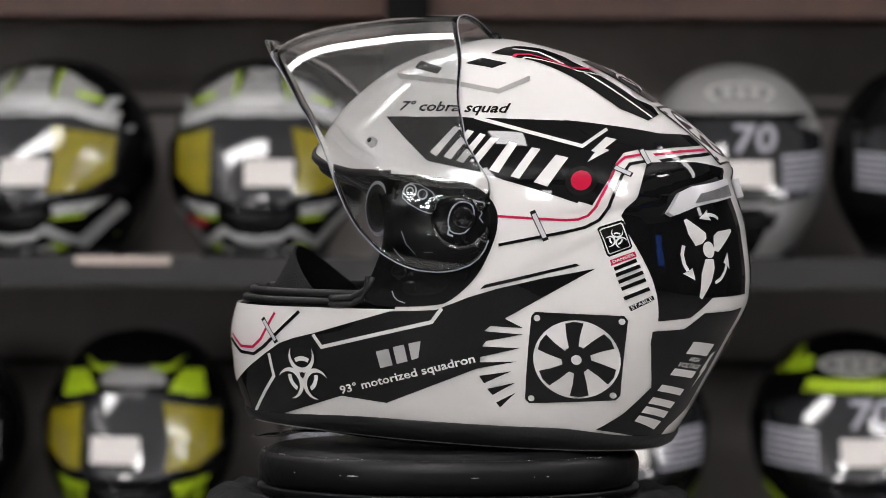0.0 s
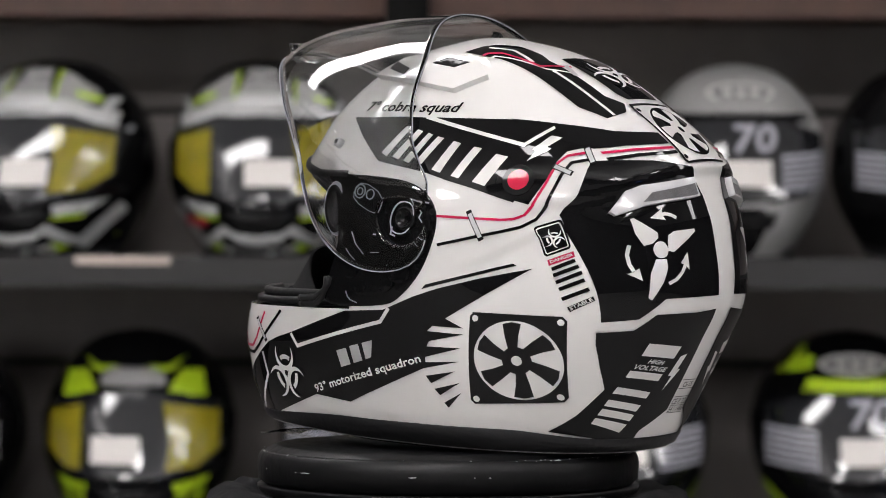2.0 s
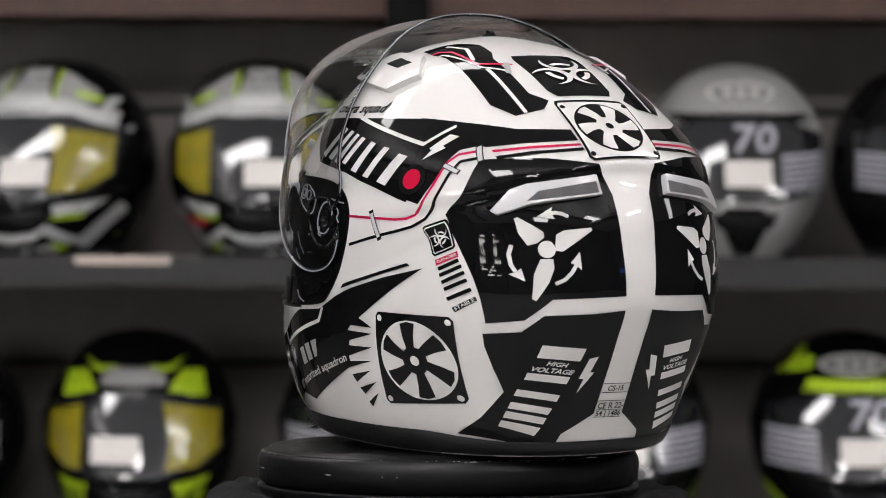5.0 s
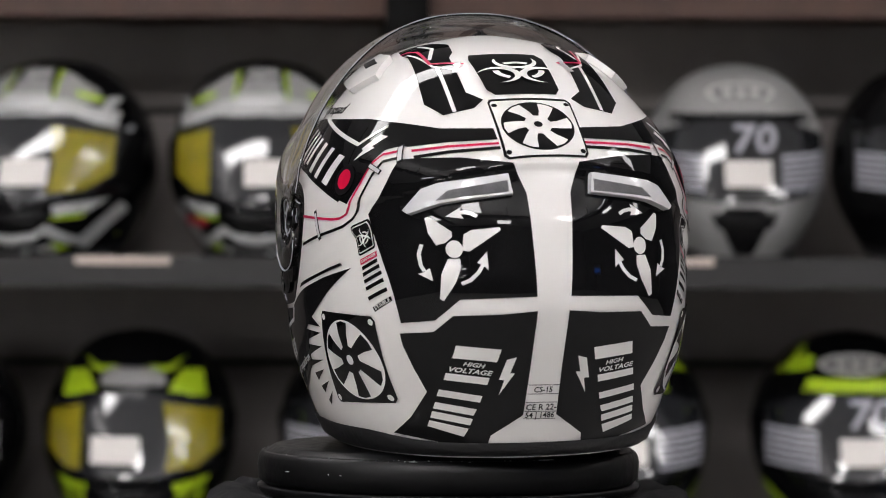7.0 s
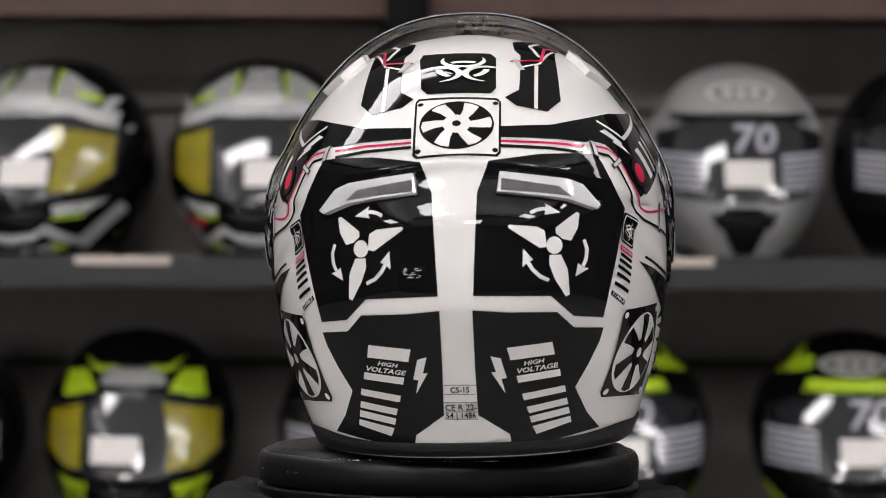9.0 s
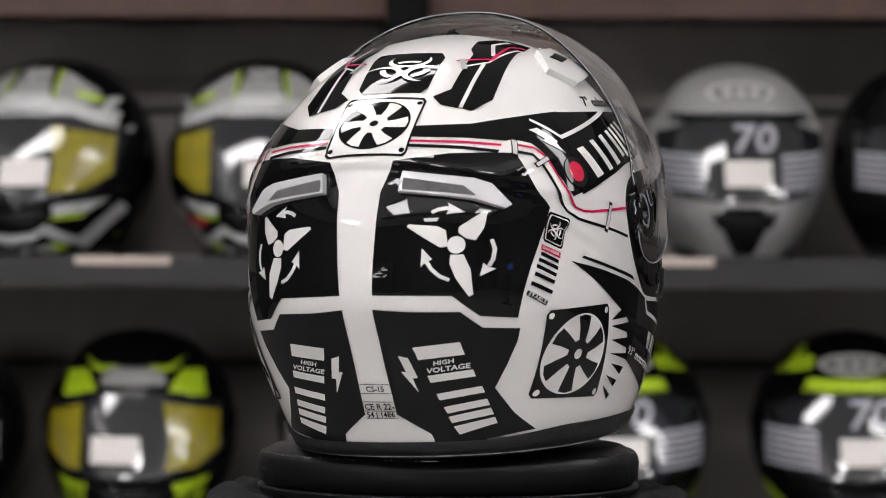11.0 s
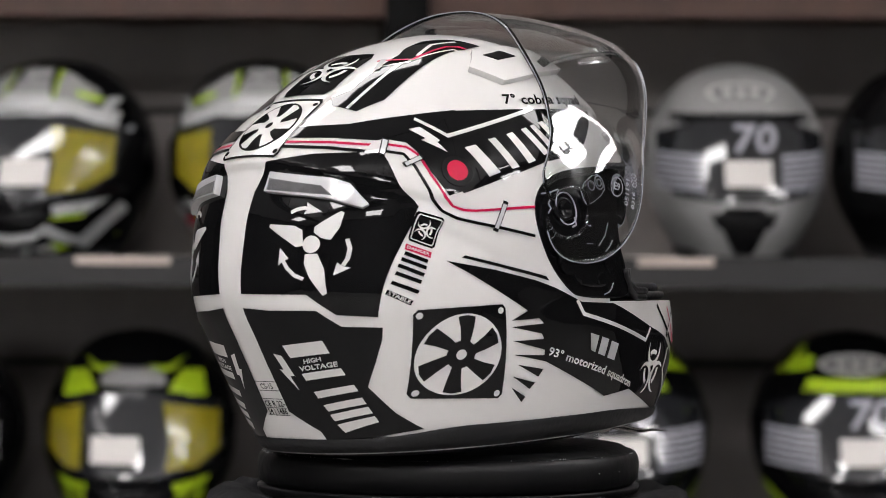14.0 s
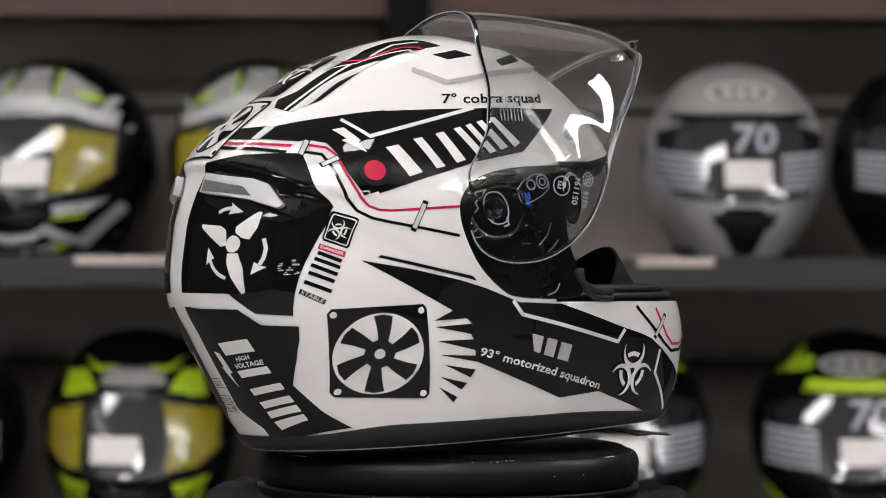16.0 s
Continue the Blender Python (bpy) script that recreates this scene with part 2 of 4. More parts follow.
wall = structure("wall_north", box_bm(11.0, 0.1, 3.2, (0.5, 2.62, 1.6)), DARK, "dark wall behind the display shelves", "wall")

# grey boards of the display wall, one over another with open joints
for z0, z1 in ((0.05, 0.62), (0.63, 1.02), (1.03, 1.385), (1.395, 1.80), (1.81, 2.4)):
    for x0, x1 in ((-2.4, -1.26), (-1.255, -0.10), (-0.03, 1.12), (1.125, 2.4)):
        b = part("board", box_bm(x1 - x0, 0.018, z1 - z0, ((x0 + x1) / 2, 2.557, (z0 + z1) / 2), 0.002, 1), PANEL, wall, "", False)


def shelf(z, mat, label, depth=0.486, thick=0.028, front=2.06):
    s = empty("display_shelf", pose(0, front + depth / 2, z), label, "shelf", "display shelves")
    part("board", box_bm(4.8, depth, thick, (0, 0, -thick / 2), 0.003), mat, s, "", False)
    part("front_lip", box_bm(4.8, 0.006, thick + 0.012, (0, -depth / 2 - 0.0035, -thick / 2 - 0.004), 0.002), mat, s, "", False)
    for x in (-1.5, -0.065, 1.4):
        part("bracket", box_bm(0.02, depth * 0.8, 0.05, (x, depth * 0.08, -thick - 0.026), 0.004), DARK, s, "", False)
    return s


SHELF_Z = (1.179, 0.812)
shelf(SHELF_Z[0], SHELF, "dark grey steel display shelf holding helmets")
shelf(SHELF_Z[1], SHELF, "dark grey steel display shelf holding helmets")
shelf(1.557, WOOD, "reddish-brown wooden top shelf", depth=0.30, thick=0.04, front=2.25)
up = empty("shelf_upright", pose(-0.057, 2.22, SHELF_Z[0]), "black square steel upright standing on the shelf", "upright")
part("channel", box_bm(0.060, 0.03, 0.9, (0, 0, 0.45), 0.003), INKY, up, "", False)
part("foot", box_bm(0.09, 0.05, 0.006, (0, 0, 0.003), 0.001), DARK, up, "", False)

# pale price strips on the shelf edge
for x, w in ((-0.425, 0.125), (0.295, 0.10)):
    t = part("price_strip", box_bm(w, 0.003, 0.011, (x, 2.0535, 1.176), 0.001), material("pale_price_strip", (0.55, 0.47, 0.42), 0.5, grain=0.05, size=50), None, "", False)
    tagged(t, "pale pinkish plastic price strip on the shelf edge", "price strip", "price strips")


# ---- strip lights under the ceiling ----
def strip_light(x, y, length, along="x", z=2.9):
    lamp = empty("strip_light", pose(x, y, z, 0, 0, 0 if along == "x" else 90), "long white strip light hanging below the ceiling", "ceiling light", "strip lights")
    part("housing", box_bm(length, 0.32, 0.05, (0, 0, 0.03), 0.006), material("white_metal", (0.7, 0.7, 0.7), 0.4, grain=0.03, size=50), lamp)
    part("diffuser", box_bm(length - 0.04, 0.28, 0.03, (0, 0, -0.005), 0.01), TUBE, lamp, "lit diffuser")
    for s in (-0.4, 0.4):
        part("rod", box_bm(0.01, 0.01, 3.2 - z - 0.05, (s * length, 0, 0.05 + (3.2 - z - 0.05) / 2)), STEEL, lamp)


strip_light(-0.95, 0.85, 1.75, "x")
strip_light(3.2, 0.4, 3.7, "x")


def led_panel(x, y, size=0.6):
    lamp = empty("led_panel", pose(x, y, 3.2), "square white led panel set in the ceiling", "ceiling light", "led panels")
    part("rim", box_bm(size + 0.06, size + 0.06, 0.024, (0, 0, -0.012), 0.004), SILVER, lamp)
    part("diffuser", box_bm(size, size, 0.01, (0, 0, -0.026), 0.003), LED, lamp, "lit diffuser")


for x, y in ((2.5, -3.4), (-1.2, -2.9), (-0.2, -1.25), (3.4, -1.4), (0.1, -4.6), (-3.9, -3.4)):
    led_panel(x, y, 0.4 if y > -1.3 else 0.6 if y > -2 else 0.75)


# unseen trough lamps, added so that the ceiling throws back soft fill
def fill_uplight(x, y, length, along):
    lamp = empty("fill_light", pose(x, y, 2.75, 0, 0, 0 if along == "x" else 90), "added unseen fill light shining on the ceiling", "cove light", "cove lights")
    part("trough", box_bm(length, 0.20, 0.06, (0, 0, 0), 0.006), DARK, lamp)
    part("tube", box_bm(length - 0.06, 0.12, 0.02, (0, 0, 0.04), 0.006), FILL, lamp, "lit tube")
    for s in (-0.45, 0.0, 0.45):
        part("arm", box_bm(0.02, 0.02, 0.42, (s * length, 0, 0.24)), DARK, lamp)


fill_uplight(-2.6, -1.4, 5.0, "y")
fill_uplight(2.6, -1.9, 4.0, "y")
fill_uplight(0.2, -2.9, 4.0, "x")

# a lit blue screen and a bright showcase in the shop behind the lens
screen = empty("display_screen", pose(2.9, -2.1, 1.30, 0, 0, 52), "lit blue display screen on a stand", "screen")
part("panel", box_bm(0.24, 0.02, 0.19, (0, 0, 0.21), 0.006), BLUE, screen)
part("frame", box_bm(0.30, 0.03, 0.42, (0, -0.018, 0.21), 0.008), DARK, screen)
part("stand", lathe_bm([(0, -1.30), (0.2, -1.30), (0.2, -1.28), (0.02, -1.27), (0.02, 0.0), (0, 0.0)], 32), DARK, screen)

case = empty("showcase", pose(-3.4, -5.45, 0), "dark showcase with small lit shelf strips", "showcase")
part("cabinet", box_bm(2.2, 0.28, 2.3, (0, 0, 1.15), 0.01), DARK, case)
rnd = random.Random(11)
for k in range(13):
    w, hgt = rnd.choice(((0.26, 0.06), (0.46, 0.08), (0.34, 0.10), (0.18, 0.07)))
    part("lit_strip", box_bm(w, 0.02, hgt, (rnd.uniform(-0.75, 0.75), 0.148, 1.25 + 0.14 * (k % 6)), 0.004), DASH, case)

# ---- turntable ----
TT = -0.1335 + ZC
table_base = empty("turntable", pose(0, 0, TT), "scuffed black turntable on a black column, wrapped in dark cloth", "turntable")
part("body", lathe_bm([(0, -0.034), (0.118, -0.034), (0.1255, -0.0305), (0.127, -0.0275), (0.127, -0.0262), (0.118, -0.0262), (0.0, -0.0262)]), STAND, table_base)
part("collar", lathe_bm([(0, -0.034), (0.118, -0.034), (0.119, -0.045), (0.121, -0.085), (0, -0.085)]), STAND, table_base)
bm = bmesh.new()
lathe_bm([(0.118, -0.044), (0.128, -0.038), (0.138, -0.031), (0.150, -0.0285), (0.159, -0.033), (0.164, -0.043), (0.163, -0.075), (0.150, -0.10), (0.0, -0.10)], 120, bm)
for v in bm.verts:
    a = math.atan2(v.co.y, v.co.x)
    fold = noise.noise(Vector((math.cos(a) * 3, math.sin(a) * 3, v.co.z * 30))) + 0.5 * noise.noise(Vector((math.cos(a) * 9, math.sin(a) * 9, v.co.z * 60)))
    v.co.xy *= 1 + 0.018 * fold
    v.co.z += 0.006 * fold * min(1, max(0, (v.co.xy.length - 0.12) / 0.02))
part("cloth_wrap", bm, LINER, table_base, "bunched black cloth round the base")
part("column", lathe_bm([(0, -0.10), (0.06, -0.10), (0.06, -TT + 0.03), (0.2, -TT + 0.025), (0.22, -TT), (0, -TT)], 48), STAND, table_base)

disc = part("plate", lathe_bm([(0, -0.0255), (0.122, -0.0255), (0.1262, -0.022), (0.1268, -0.012), (0.1260, -0.0072), (0.1243, -0.0045), (0.1225, -0.0036), (0.1218, -0.0046),
                               (0.1208, -0.0036), (0.116, -0.0006), (0.113, 0.0), (0, 0)], 128), STAND, table_base, "round turning plate with a grooved rim")
rnd = random.Random(5)
bm = bmesh.new()
for k in range(70):
    a = rnd.uniform(0, 2 * math.pi)
    big = rnd.random() < 0.10
    long, tall = (rnd.uniform(0.006, 0.016), 0.0009) if big else (rnd.uniform(0.0006, 0.002), rnd.uniform(0.0004, 0.001))
    r, z = rnd.choice(((0.1236, -0.0036), (0.1236, -0.0036), (0.1236, -0.0036), (0.1240, -0.0042), (0.1270, -0.014)))
    m = Matrix.Rotation(a, 4, "Z") @ Matrix.Translation((r, 0, z)) @ Matrix.Diagonal((0.0006, long, tall, 1))
    for v in bmesh.ops.create_icosphere(bm, subdivisions=1, radius=0.5)["verts"]:
        v.co = m @ (v.co * rnd.uniform(0.7, 1.2))
tagged(part("scuffs", bm, SCUFF, disc, "pale chips along the rim"), kind="stuff")


# ---- the helmet on the turntable ----
PLACE = pose(0.0161, 0, 0, 0, 0, 1.2) @ pose(0, 0, 0, 0, -1.3, 0)


def on_table(t):
    return pose(0, 0, ZC, 0, 0, turn_at(t)) @ PLACE


helmet = empty("motorcycle_helmet", on_table(0), "white full-face motorcycle helmet with black mechanical graphics and raised clear visor", "helmet")
SKIN = surface_of(shell_bm(8, 220))

# eye opening seen from the side: (forward, up)
EYE_TOP = [(0.13, 0.064), (0.092, 0.068), (0.083, 0.058), (0.067, 0.0520), (0.045, 0.0475), (0.010, 0.0462)]
EYE_LOW = [(0.010, -0.0395), (0.06, -0.0395), (0.10, -0.0395), (0.17, -0.0385)]
OPENING = EYE_TOP + EYE_LOW


def inside(poly, a, b):
    hit = False
    for (x0, y0), (x1, y1) in zip(poly, poly[1:] + poly[:1]):
        if (y0 > b) != (y1 > b) and a < (x1 - x0) * (b - y0) / (y1 - y0) + x0:
            hit = not hit
    return hit


def cut_opening(bm, poly):
    """Cuts the opening through the front along its outline."""
    for (a0, b0), (a1, b1) in zip(poly, poly[1:] + poly[:1]):
        near = [f for f in bm.faces if f.calc_center_median().y > -0.02]
        geom = list({v for f in near for v in f.verts}) + list({e for f in near for e in f.edges}) + near
        bmesh.ops.bisect_plane(bm, geom=geom, plane_co=(0, a0, b0), plane_no=(0, b1 - b0, a0 - a1), dist=1e-6)
    gone = [f for f in bm.faces if f.calc_center_median().y > -0.02 and inside(poly, f.calc_center_median().y, f.calc_center_median().z)]
    bmesh.ops.delete(bm, geom=gone, context="FACES")
    return bm


shell = part("shell", cut_opening(shell_bm(8, 220), OPENING), [WHITE, PLASTIC], helmet, "glossy white lacquered shell")
sol = shell.modifiers.new("thickness", "SOLIDIFY")
sol.thickness, sol.offset, sol.material_offset, sol.material_offset_rim = 0.005, -1, 1, 1

lining = shell_bm(3, 80, -0.012, 0.3)
part("lining", cut_opening(lining, [(0.13, 0.060), (0.05, 0.042), (0.015, 0.036), (0.015, -0.036), (0.13, -0.038)]), LINER, helmet, "charcoal fabric lining").modifiers.new("thickness", "SOLIDIFY").thickness = 0.006


def edge_line(poly, side, tree, lift=0.0, step=0.004):
    pts = []
    for (a0, b0), (a1, b1) in zip(poly, poly[1:]):
        n = max(1, int(math.hypot(a1 - a0, b1 - b0) / step))
        for k in range(n):
            f = k / n
            o, d = RAYS[side](a0 + (a1 - a0) * f, b0 + (b1 - b0) * f)
            hit, no, _, _ = tree.ray_cast(Vector(o), Vector(d))
            if hit is not None:
                pts.append(hit + no * lift)
    return pts


# black edging round the foot of the shell
bm = bmesh.new()
rings = []
for g, du in ((0.0008, 0.60), (0.0020, 0.52), (0.0020, 0.12), (-0.001, 0.0), (-0.012, -0.05), (-0.014, 0.4)):
    ring = []
    for k in range(160):
        a = 2 * math.pi * k / 160
        y = slice_point(SLICES[1], a).y
        fall = soft_step((0.13 - y) / 0.11) - 0.9 * soft_step((-0.085 - y) / 0.06)
        up = du + (0.34 * fall - 0.10 if g > 0 and du > 0.3 else 0)
        ring.append(bm.verts.new(lean(slice_point(catmull(SLICES, max(0, up)), a, g))))
    rings.append(ring)
for a, b in zip(rings, rings[1:]):
    for k in range(160):
        bm.faces.new((a[k], b[k], b[(k + 1) % 160], a[(k + 1) % 160]))
part("bottom_edging", bm, RUBBER, helmet, "matt black rubber edging")
bm = bmesh.new()
rings = []
for g, z in ((-0.006, -0.126), (-0.012, -0.1335), (-0.03, -0.134), (-0.035, -0.12)):
    rings.append([bm.verts.new(lean(Vector((*slice_point((z, 0.094, 0.110, -0.132), 2 * math.pi * k / 120, g).xy, z)))) for k in range(120)])
for a, b in zip(rings, rings[1:]):
    for k in range(120):
        bm.faces.new((a[k], b[k], b[(k + 1) % 120], a[(k + 1) % 120]))
part("neck_roll", bm, LINER, helmet, "padded black neck roll")

# visor, raised about its side pivots
HINGE = (-0.035, 0.019)
VISOR_LOW = [(0, -198), (0.10, -198), (0.113, -143), (0.144, -92), (0.21, -51), (0.28, -27), (0.345, -6), (0.48, 19), (0.6, 28.5), (0.8, 34.0), (0.92, 35.2), (1, 35)]
VISOR_HIGH = [(0, 162), (0.17, 162), (0.195, 125), (0.32, 91), (0.54, 84), (0.77, 84), (1, 78.5)]
VISOR_REACH = [(-200, 0.196), (34, 0.196), (37.8, 0.1925), (48, 0.1695), (60, 0.1505), (75, 0.137), (78.5, 0.1345), (200, 0.131)]


def table(rows, x):
    """Reads a table with its corners rounded off."""
    wide = (rows[-1][0] - rows[0][0]) * (0.04 if rows[-1][0] <= 1 else 0.012)
    xs = np.clip(x + wide * np.linspace(-1.5, 1.5, 7), rows[0][0], rows[-1][0])
    return float(np.interp(xs, [r[0] for r in rows], [r[1] for r in rows]).mean())


def visor_point(s, v, side, grow=0.0):
    """s: 0 at the pivot, 1 on the middle line; v: 0 at the lower edge, 1 at the upper."""
    phi = table(VISOR_LOW, s) * (1 - v) + table(VISOR_HIGH, s) * v
    reach = table(VISOR_REACH, phi) + grow
    broad, slim = max(0.0, 1 - s ** 2.15) ** 0.465, max(0.0, 1 - s ** 1.4) ** 0.43
    k = max(soft_step((s - 0.28) / 0.25), soft_step((phi - 20) / 50) * soft_step((s - 0.1) / 0.25))
    x = (0.1338 + grow) * (broad * (1 - k) + slim * k)
    return Vector((side * x, HINGE[0] + s * reach * math.cos(radians(phi)), HINGE[1] + s * reach * math.sin(radians(phi))))


bm = bmesh.new()
cols = [math.sin(q * math.pi / 2 / 120) for q in range(121)]
grid = []
rim = [q for q in cols if q > 0.085]
for side, run in ((-1, rim), (1, rim[-2::-1])):
    for s in run:
        grid.append([bm.verts.new(visor_point(s, v / 24, side)) for v in range(25)])
for a, b in zip(grid, grid[1:]):
    for v in range(24):
        bm.faces.new((a[v], a[v + 1], b[v + 1], b[v]))
bmesh.ops.remove_doubles(bm, verts=bm.verts[:], dist=1e-5)
bmesh.ops.recalc_face_normals(bm, faces=bm.faces[:])
visor = part("visor", bm, CLEAR, helmet, "clear raised polycarbonate visor")
m = visor.modifiers.new("thickness", "SOLIDIFY")
m.thickness, m.offset = 0.0012, -1

# pale cut edge all round, and the lift tab in the middle
for v, s0 in ((0, 0.108), (1, 0.172)):
    run = [s for s in cols if s >= s0]
    line = [visor_point(s, v, -1) for s in run] + [visor_point(s, v, 1) for s in run[-2::-1]]
    part("cut_edge", tube_bm(line, 0.00036, 6), EDGE_GLINT, visor, "pale cut edge")
mid = visor_point(1, 0, 1)
tab = box_bm(0.030, 0.003, 0.014, (0, 0, 0), 0.0012)
bmesh.ops.rotate(tab, verts=tab.verts, cent=(0, 0, 0), matrix=Matrix.Rotation(radians(-22), 3, "X"))
bmesh.ops.translate(tab, verts=tab.verts, vec=mid + Vector((0, 0.0025, 0.001)))
part("lift_tab", tab, CLEAR, visor, "clear lift tab")
bm = bmesh.new()
bm.from_mesh(visor.data)
VISOR_SKIN = surface_of(bm)
bm.free()


def mould(flat, way="right"):
    part("moulded_mark", wrap(flat, VISOR_SKIN, way, 0.0004, 0.004), EDGE_GLINT, visor, "pale moulded mark")


def mark_text(body, width, at, turn):
    mould(text_flat(body, width, at, radians(turn)))


ring = ellipse(0.0107, 0.033, 0.0060, None, 24)
mould(flat_bm(band(ring + ring[:1], 0.0007)))
for k in range(19):
    ring, turn = (0, 0) if k == 0 else ((0.0022, k) if k < 7 else (0.0042, k * 0.5 + 0.2))
    mould(flat_bm([ellipse(0.0319 + ring * math.cos(turn * math.pi / 3), 0.0374 + ring * math.sin(turn * math.pi / 3), 0.0008, None, 8)]))
mark_text("E9", 0.0062, (0.0107, 0.033), -12)
mark_text("051191", 0.017, (0.022, 0.030), 78)
mark_text("0316", 0.011, (0.029, 0.0245), 78)
for k in range(7):
    for low, high in ((0.074, 0.079), (0.0798, 0.0835 + 0.0006 * (k % 3)), (0.0852, 0.0895 + 0.0012 * (k % 2))):
        a = -0.024 + 0.0024 * k
        mould(flat_bm([[(a + 0.12 * (low - 0.07), low), (a + 0.0006 + 0.12 * (low - 0.07), low), (a + 0.0006 + 0.12 * (high - 0.07), high), (a + 0.12 * (high - 0.07), high)]]))


# ---- graphics of the helmet: sides as (forward, up), rear as (across, up), slope and top likewise ----
def lay(name, way, flat, mat, layer, label=""):
    return part(name, wrap(flat, SKIN, way, 0.0003 + 0.00022 * layer, 0.003), mat, helmet, label)


def pair(name, way, loops, mat, layer=1, label=""):
    """A print on one half of the helmet and its mirror image on the other."""
    if way == "side":
        return lay(name, "left", flat_bm(loops), mat, layer, label), lay(name, "right", flat_bm(loops), mat, layer, label)
    return lay(name, way, flat_bm(loops), mat, layer, label), lay(name, way, flat_bm(across(loops, way)), mat, layer, label)


def single(name, way, loops, mat, layer=1, label=""):
    return lay(name, way, flat_bm(loops), mat, layer, label)


def mirrored(loops):
    return [[(-a, b) for a, b in loop] for loop in loops]


def across(loops, way):
    """The other half of a print; the rear's middle stripe sits a little off the middle."""
    off = 0.0036 if way == "rear" else 0.0
    return [[(-a - off * max(0.0, 1 - abs(a) / 0.09), b) for a, b in loop] for loop in loops]


def words(body, way, width, at, turn, mat, layer=2, shear=0.0):
    """Words on both halves, each to be read from outside. Turn in degrees as read on the wearer's left."""
    t = radians(turn)
    if way == "side":
        lay("lettering", "left", side_text(body, width, at, t, shear, -1), mat, layer)
        lay("lettering", "right", side_text(body, width, at, t, shear, 1), mat, layer)
    else:
        lay("lettering", way, text_flat(body, width, at, t, shear, False, 0.72), mat, layer)
        lay("lettering", way, text_flat(body, width, (-at[0] - 0.0018, at[1]), -t, shear, False, 0.72), mat, layer)


def side_text(body, width, at, turn, shear, side):
    """On the left the reader's right is the rear, on the right it is the front."""
    bm = text_flat(body, width, (0, 0), turn if side < 0 else -turn, shear, False, 0.74)
    for v in bm.verts:
        v.co = (at[0] + (v.co.x if side > 0 else -v.co.x), at[1] + v.co.y, 0)
    return bm


def fan(way, a, b, r, blades, twist, light, dark, hub, both=True):
    """A fan wheel: pale disc, dark swept blades round a dark hub with a pale eye."""
    put = pair if both else single
    put("fan_ring", way, [ellipse(a, b, r * 1.0, r * 0.97, 48)], light, 3)
    for k in range(blades):
        t = 2 * math.pi * k / blades + twist
        shape = [(0.30, -0.52), (0.62, -0.32), (0.92, -0.235), (0.94, 0.0), (0.92, 0.235), (0.62, 0.20), (0.30, 0.22)]
        put("fan_blade", way, [[(a + r * q * math.cos(t + p), b + r * q * math.sin(t + p)) for q, p in shape]], dark, 4)
    put("fan_hub", way, [ellipse(a, b, r * hub, None, 28)], dark, 4)
    put("fan_eye", way, [ellipse(a, b, r * 0.12, None, 20)], light, 5)


def crescent(a, b, r, aim, wide=0.34, gap=0.95):
    """A horn-shaped ring open towards aim."""
    outer, inner = [], []
    for k in range(19):
        f = k / 18
        t = aim + gap + (2 * math.pi - 2 * gap) * f
        thick = wide * r * math.sin(math.pi * f) ** 0.8
        outer.append((a + r * math.cos(t), b + r * math.sin(t)))
        inner.append((a + (r - thick) * math.cos(t), b + (r - thick) * math.sin(t)))
    return [[outer[k], outer[k + 1], inner[k + 1], inner[k]] if 0 < k < 17 else ([outer[k], outer[k + 1], inner[k + 1]] if k == 0 else [outer[k], outer[k + 1], inner[k]]) for k in range(18)]


def hazard(way, a, b, r, light, dark, both=True, spin=90, squash=1.0):
    """Three open rings about a centre, with a broken ring behind."""
    put = pair if both else single
    loops = []
    for k in range(3):
        t = radians(spin + 120 * k)
        loops += crescent(a + 0.56 * r * math.cos(t), b + 0.56 * r * math.sin(t), 0.50 * r, t)
    ring = []
    for k in range(3):
        t0 = radians(spin + 120 * k - 30)
        for j in range(5):
            p, q = t0 + radians(12 * j), t0 + radians(12 * j + 12)
            ring.append([(a + r * 0.59 * math.cos(p), b + r * 0.59 * math.sin(p)), (a + r * 0.59 * math.cos(q), b + r * 0.59 * math.sin(q)),
                         (a + r * 0.45 * math.cos(q), b + r * 0.45 * math.sin(q)), (a + r * 0.45 * math.cos(p), b + r * 0.45 * math.sin(p))])
    squeeze = lambda ls: [[(a + (x - a) / squash, y) for x, y in l] for l in ls]
    for k in range(3):
        put("hazard_horn", way, squeeze(loops[18 * k:18 * k + 18]), light, 6)
        put("hazard_ring", way, squeeze(ring[5 * k:5 * k + 5]), light, 5)
    put("hazard_eye", way, squeeze([ellipse(a, b, r * 0.09, None, 16)]), dark, 7)


def fan_rear(a, b, r):
    for k in range(6):
        t = radians(5 + 60 * k)
        shape = [(0.28, -0.62), (0.6, -0.36), (0.93, -0.24), (0.95, 0.0), (0.93, 0.24), (0.6, 0.17), (0.28, 0.22)]
        single("fan_blade", "slope", [[(a + r * q * math.cos(t + p), b + r * q * math.sin(t + p)) for q, p in shape]], PRINT, 5)
    single("fan_hub", "slope", [ellipse(a, b, r * 0.38, None, 28)], PRINT, 5)
    single("fan_eye", "slope", [ellipse(a, b, r * 0.12, None, 18)], BLACK, 6)


SMOOTH_SKIN = surface_of(shell_bm(6, 140, shaped=lambda p: p))


